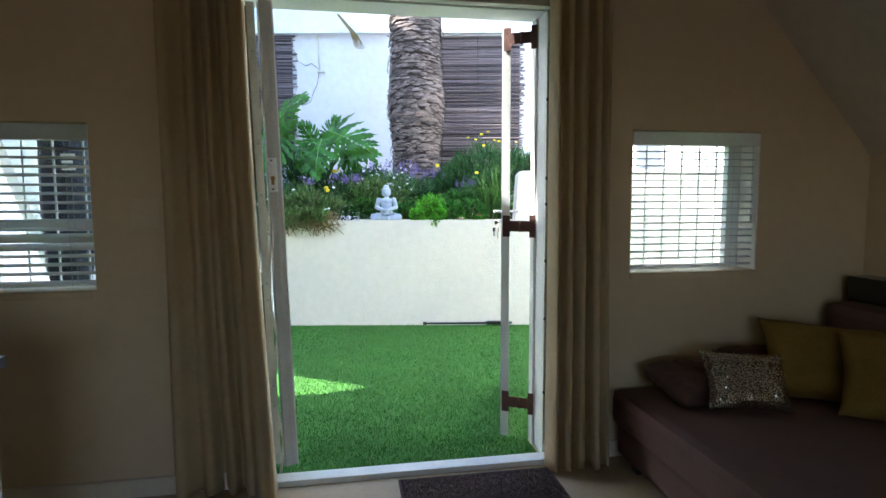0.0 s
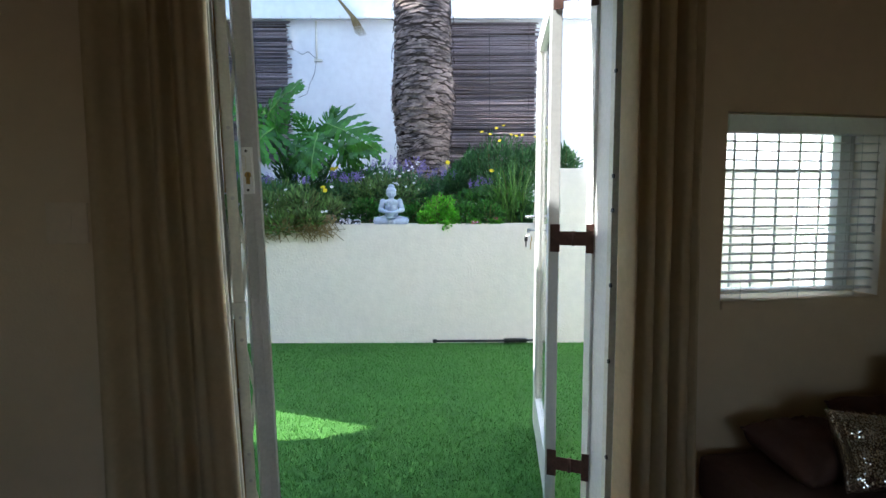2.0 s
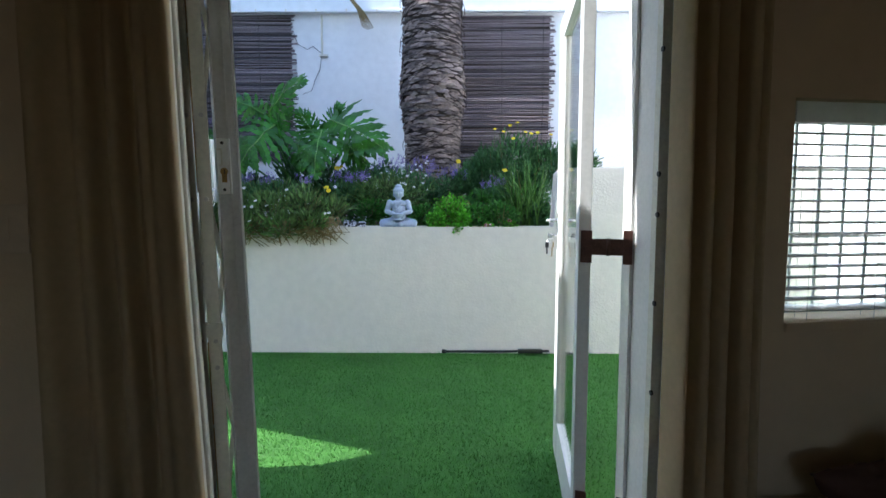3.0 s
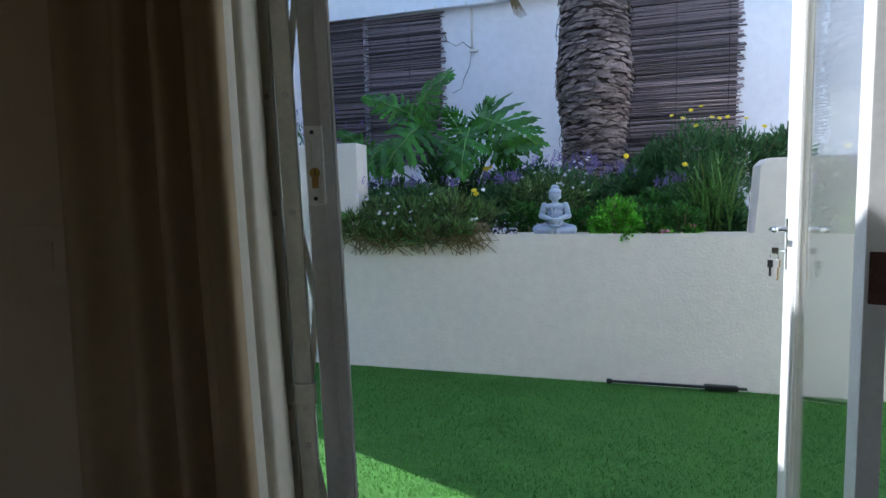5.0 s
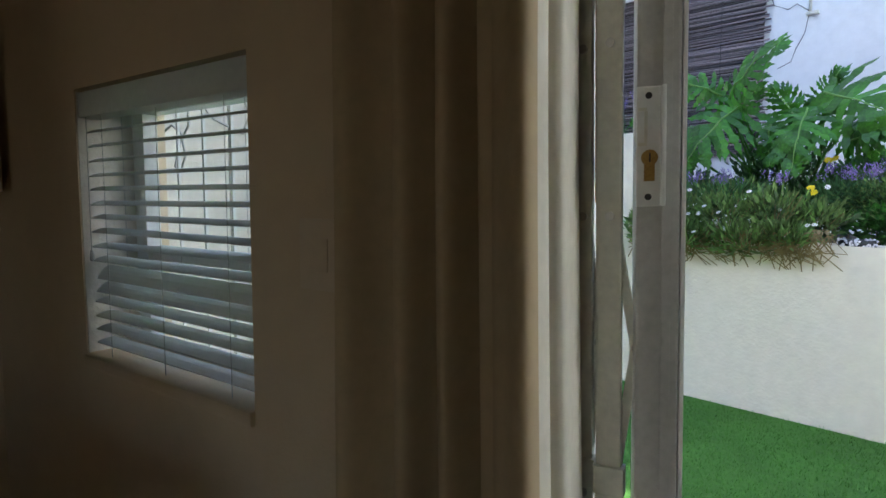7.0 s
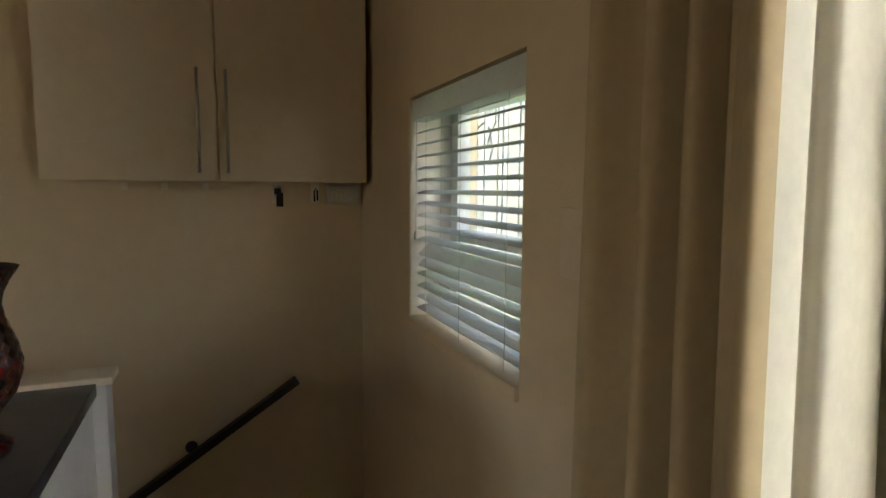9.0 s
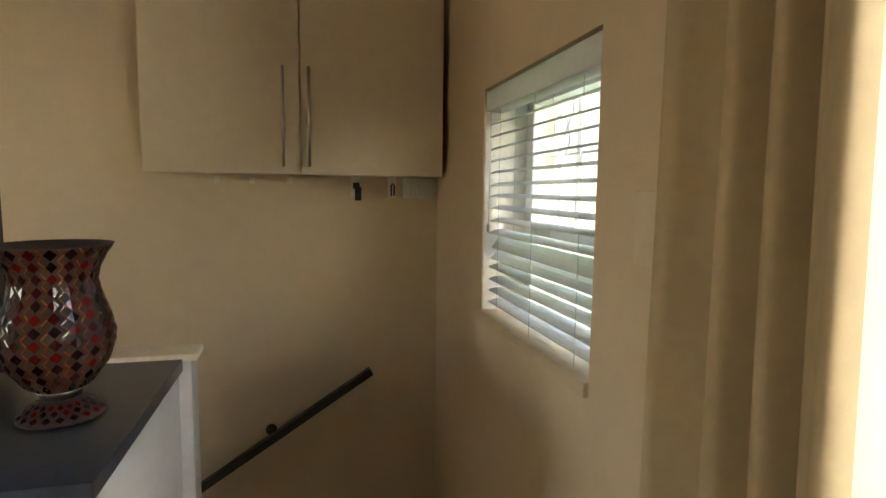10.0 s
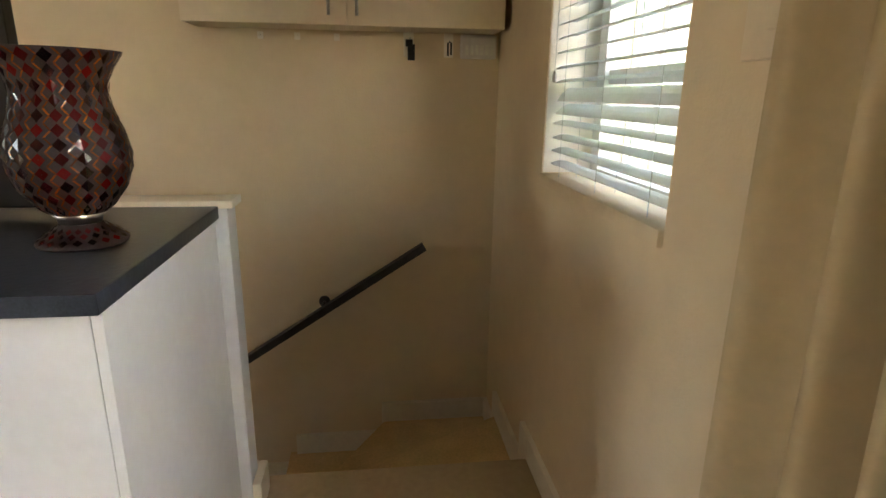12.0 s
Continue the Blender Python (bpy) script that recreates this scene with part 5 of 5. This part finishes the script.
for p in ((0.834, 0.9, 2.15), (0.93, 0.95, 2.13), (1.02, 0.85, 2.05), (1.15, 0.9, 2.12), (1.20, 0.85, 2.10), (1.28, 0.95, 2.12), (1.42, 0.95, 2.10), (1.55, 0.9, 2.02), (1.0, 1.0, 2.2), (1.08, 1.0, 2.23), (0.458, 0.75, 1.76), (0.924, 0.72, 1.67), (-0.76, 0.7, 1.69), (-0.72, 0.7, 1.70), (-0.775, 0.28, 1.49), (-0.76, 0.28, 1.46)):
    p = (p[0], p[1], p[2] - (0.05 if p[2] > 2 else 0.0))
    daisy(yd, p, 0.024 if p[2] > 1.8 else 0.03, YELLOW, rg)
    bm = bmesh.new()
    tube(bm, [Vector(p) + Vector((rg.uniform(-0.04, 0.04), 0.06, -0.25)), Vector(p) + Vector((0, 0.02, -0.1)), p], 0.0025, 4)
    part("stalk", bm, STRAP, yd)
bush("sedum", "bright green succulent clump beside the statue", "plant", [((0.37, 0.2, 1.27), (0.17, 0.16, 0.17)), ((0.25, 0.15, 1.18), (0.1, 0.12, 0.1)), ((0.47, 0.15, 1.2), (0.1, 0.12, 0.12)), ((0.44, 0.06, 1.11), (0.05, 0.08, 0.06))], LEAF3, 700, 0.028, 0.011, 61, 0.3)
bush("herb_patch", "low mixed green herbs along the planter edge", "plant", [((0.62, 0.25, 1.22), (0.16, 0.16, 0.13)), ((0.85, 0.25, 1.22), (0.18, 0.16, 0.14)), ((0.70, 0.5, 1.3), (0.3, 0.2, 0.2)), ((0.12, 0.35, 1.22), (0.12, 0.15, 0.12)), ((-0.38, 0.42, 1.26), (0.2, 0.12, 0.15))], HERB, 800, 0.04, 0.010, 62, 0.4)
bush("low_bush", "dark green ground cover among the plants", "plant", [((1.2, 0.45, 1.22), (0.14, 0.2, 0.14)), ((1.2, 0.95, 1.45), (0.14, 0.3, 0.3)), ((-1.15, 1.05, 1.60), (0.42, 0.25, 0.34)), ((-0.6, 1.1, 1.50), (0.3, 0.25, 0.28)), ((-0.9, 0.9, 1.35), (0.5, 0.4, 0.25)), ((-1.7, 0.8, 1.4), (0.45, 0.4, 0.3)), ((0.0, 1.1, 1.35), (0.5, 0.4, 0.3)), ((0.9, 1.4, 1.35), (0.5, 0.4, 0.3)), ((-2.4, 0.9, 1.6), (0.5, 0.4, 0.4)), ((-0.45, 1.5, 1.5), (0.35, 0.3, 0.35)), ((0.75, 1.5, 1.6), (0.2, 0.2, 0.35))], LEAF2, 1700, 0.06, 0.012, 63, 0.4)
pk = thing("pink_flowers", "small pink flowers with dark eyes at the planter edge", "flowers", OUT)
for p in ((0.70, 0.10, 1.15), (0.735, 0.10, 1.15), (0.915, 0.14, 1.185)):
    daisy(pk, p, 0.026, PINK, rg, petals=5)
    daisy(pk, (p[0], p[1] - 0.004, p[2] + 0.002), 0.011, WHITEF, rg, petals=5)
vv, ff = [], []
tufts(vv, ff, 160, (0.72, 0.16, 1.13), (0.05, 0.06, 0.05), 0.03, 0.008, rg)
tufts(vv, ff, 160, (0.92, 0.2, 1.14), (0.06, 0.06, 0.05), 0.03, 0.008, rg)
tagged(soup("foliage", vv, ff, LEAF3, pk), kind="stuff")
# strap-leaved clump
strap = thing("strap_leaf_plant", "clump of long arching strap leaves", "plant", OUT)
rg = random.Random(71)
for k in range(150):
    a = rg.uniform(0, 6.28)
    base = Vector((1.10 + rg.uniform(-0.13, 0.13), 0.38 + rg.uniform(-0.1, 0.1), 1.07))
    L, out = rg.uniform(0.4, 0.95), rg.uniform(0.1, 0.62)
    dirv = Vector((math.cos(a), 0.6 * math.sin(a), 0))
    side = Vector((-dirv.y, dirv.x, 0)).normalized() * rg.uniform(0.005, 0.009)
    lv, lf = [], []
    for j in range(7):
        f = j / 6
        p = base + dirv * out * f ** 1.6 + Vector((0, 0, L * (f - 0.55 * out * f * f * 1.4)))
        w = side * (1 - f ** 3)
        lv += [p - w, p + w]
        if j:
            b = 2 * j
            lf.append((b - 2, b - 1, b + 1, b))
    soup("leaf", lv, lf, STRAP, strap)
# pebble bowl
bowl = thing("pebble_bowl", "small dark bowl covered with black and white pebbles", "bowl", OUT @ pose(-0.49, 0.14, 1.08))
bm = bmesh.new()
lathe(bm, [(0.001, 0.0), (0.06, 0.0), (0.095, 0.05), (0.10, 0.085), (0.09, 0.09), (0.001, 0.07)], 20)
part("dish", bm, BLACK, bowl, smooth=True)
bm = bmesh.new()
bmesh.ops.create_icosphere(bm, subdivisions=1, radius=0.009)
pm1 = mesh_of(bm, WHITEF, True, name="pebble")
for k in range(60):
    a = rg.uniform(3.0, 6.4)
    zz = rg.uniform(0.03, 0.10)
    rr_ = 0.085 + 0.012 * min(1, zz / 0.08)
    o = new("pebble", pm1)
    o.parent = bowl
    o.matrix_local = pose(rr_ * math.cos(a), rr_ * math.sin(a), zz) if zz < 0.09 else pose(rg.uniform(-0.08, 0.08), rg.uniform(-0.08, 0.08), 0.09)

# ---- statue ----
bm = bmesh.new()


def blob(c, s, rot=(0, 0, 0)):
    m = pose(*c, *rot) @ Matrix.Diagonal((*s, 1))
    nu, nv = 16, 10
    poles = [bm.verts.new(m @ Vector((0, 0, z))) for z in (-1, 1)]
    rings = [[bm.verts.new(m @ Vector((math.sin(math.pi * j / nv) * math.cos(2 * math.pi * i / nu), math.sin(math.pi * j / nv) * math.sin(2 * math.pi * i / nu), -math.cos(math.pi * j / nv)))) for i in range(nu)] for j in range(1, nv)]
    for i in range(nu):
        bm.faces.new((poles[0], rings[0][(i + 1) % nu], rings[0][i]))
        bm.faces.new((poles[1], rings[-1][i], rings[-1][(i + 1) % nu]))
        for r0, r1 in zip(rings, rings[1:]):
            bm.faces.new((r0[i], r0[(i + 1) % nu], r1[(i + 1) % nu], r1[i]))


def limb(p, q, r0, r1):
    """A tapering round limb between two points."""
    p, q = Vector(p), Vector(q)
    for i in range(9):
        f = i / 8
        r = r0 + (r1 - r0) * f
        blob(p.lerp(q, f), (r, r, r))


blob((0, 0.01, 0.022), (0.135, 0.085, 0.026))
for sd in (1, -1):
    limb((sd * 0.055, 0.02, 0.055), (sd * 0.135, -0.035, 0.045), 0.042, 0.036)
    limb((sd * 0.135, -0.040, 0.040), (-sd * 0.02, -0.088, 0.032), 0.034, 0.024)
    limb((sd * 0.080, 0.008, 0.228), (sd * 0.103, 0.0, 0.150), 0.028, 0.025)
    limb((sd * 0.103, -0.004, 0.148), (sd * 0.040, -0.075, 0.128), 0.023, 0.017)
    blob((sd * 0.032, -0.086, 0.122), (0.024, 0.018, 0.013), (0, 0, sd * 30))
    blob((sd * 0.042, 0.006, 0.305), (0.007, 0.012, 0.026))
blob((0, 0.012, 0.10), (0.066, 0.05, 0.06))
blob((0, 0.012, 0.165), (0.064, 0.045, 0.06))
blob((0, 0.010, 0.218), (0.086, 0.044, 0.034))
limb((0, 0.006, 0.235), (0, 0.004, 0.275), 0.026, 0.024)
blob((0, 0.0, 0.306), (0.043, 0.045, 0.048))
blob((0, 0.008, 0.335), (0.050, 0.051, 0.034))
blob((0, 0.010, 0.370), (0.033, 0.033, 0.024))
blob((0, -0.043, 0.302), (0.006, 0.009, 0.014))
blob((0, -0.037, 0.282), (0.013, 0.007, 0.004))
for sd in (1, -1):
    blob((sd * 0.016, -0.037, 0.312), (0.010, 0.006, 0.0035))
    limb((sd * 0.030, -0.030, 0.228), (-0.02, -0.038, 0.165), 0.006, 0.005)
# the bowl held in the lap
lathe(bm, [(0.001, 0.088), (0.024, 0.088), (0.046, 0.112), (0.052, 0.132), (0.046, 0.134), (0.001, 0.120)], 20, pose(0, -0.092, 0))
blob((0, -0.10, 0.075), (0.045, 0.03, 0.010))
statue = part("garden_statue", bm, STONE, None, "blue-grey stone seated statue on the planter edge", smooth=True)
statue.matrix_world = OUT @ pose(-0.09, 0.115, 1.122)
tagged(statue, "", "statue")
rm = statue.modifiers.new("fuse", "REMESH")
rm.mode, rm.voxel_size, rm.use_smooth_shade = "VOXEL", 0.0038, True

# ---- covered umbrella seen through the stair window ----
umb = thing("covered_umbrella", "folded garden umbrella in a dark navy cover", "umbrella", pose(-1.92, 4.62, 0))
bm = bmesh.new()
lathe(bm, [(0.001, 0.75), (0.10, 0.78), (0.13, 0.95), (0.14, 1.3), (0.13, 1.9), (0.10, 2.25), (0.03, 2.4), (0.001, 2.41)], 14)
cv = part("cover", bm, COVER, umb, smooth=True)
for k, (w, z) in enumerate(((0.09, 1.62), (0.06, 1.58), (0.09, 1.54), (0.07, 1.50))):
    boxpart("print_bar", LETTER, cv, (0.02 - w / 2 + 0.05, 0.02 + w / 2 + 0.05, -0.128, -0.120, z, z + 0.018))
bm = bmesh.new()
tube(bm, [(0, 0, 0.05), (0, 0, 0.9)], 0.024, 12)
part("pole", bm, FRAMEG, umb, smooth=True)
boxpart("base", IRON, umb, (-0.25, 0.25, -0.25, 0.25, 0.0, 0.06), bevel=0.01)
bm = bmesh.new()
wire = thing("loose_cable", "loop of pale cable hanging on the neighbouring wall", "cable")
rg = random.Random(5)
tube(bm, [(-2.59, 3.95, 2.05), (-2.585, 4.05, 1.9), (-2.58, 4.2, 1.75), (-2.58, 4.35, 1.7), (-2.59, 4.4, 1.8), (-2.585, 4.3, 1.95), (-2.59, 4.15, 2.0), (-2.59, 4.5, 2.05)], 0.006, 5)
part("loop", bm, CORD, wire)
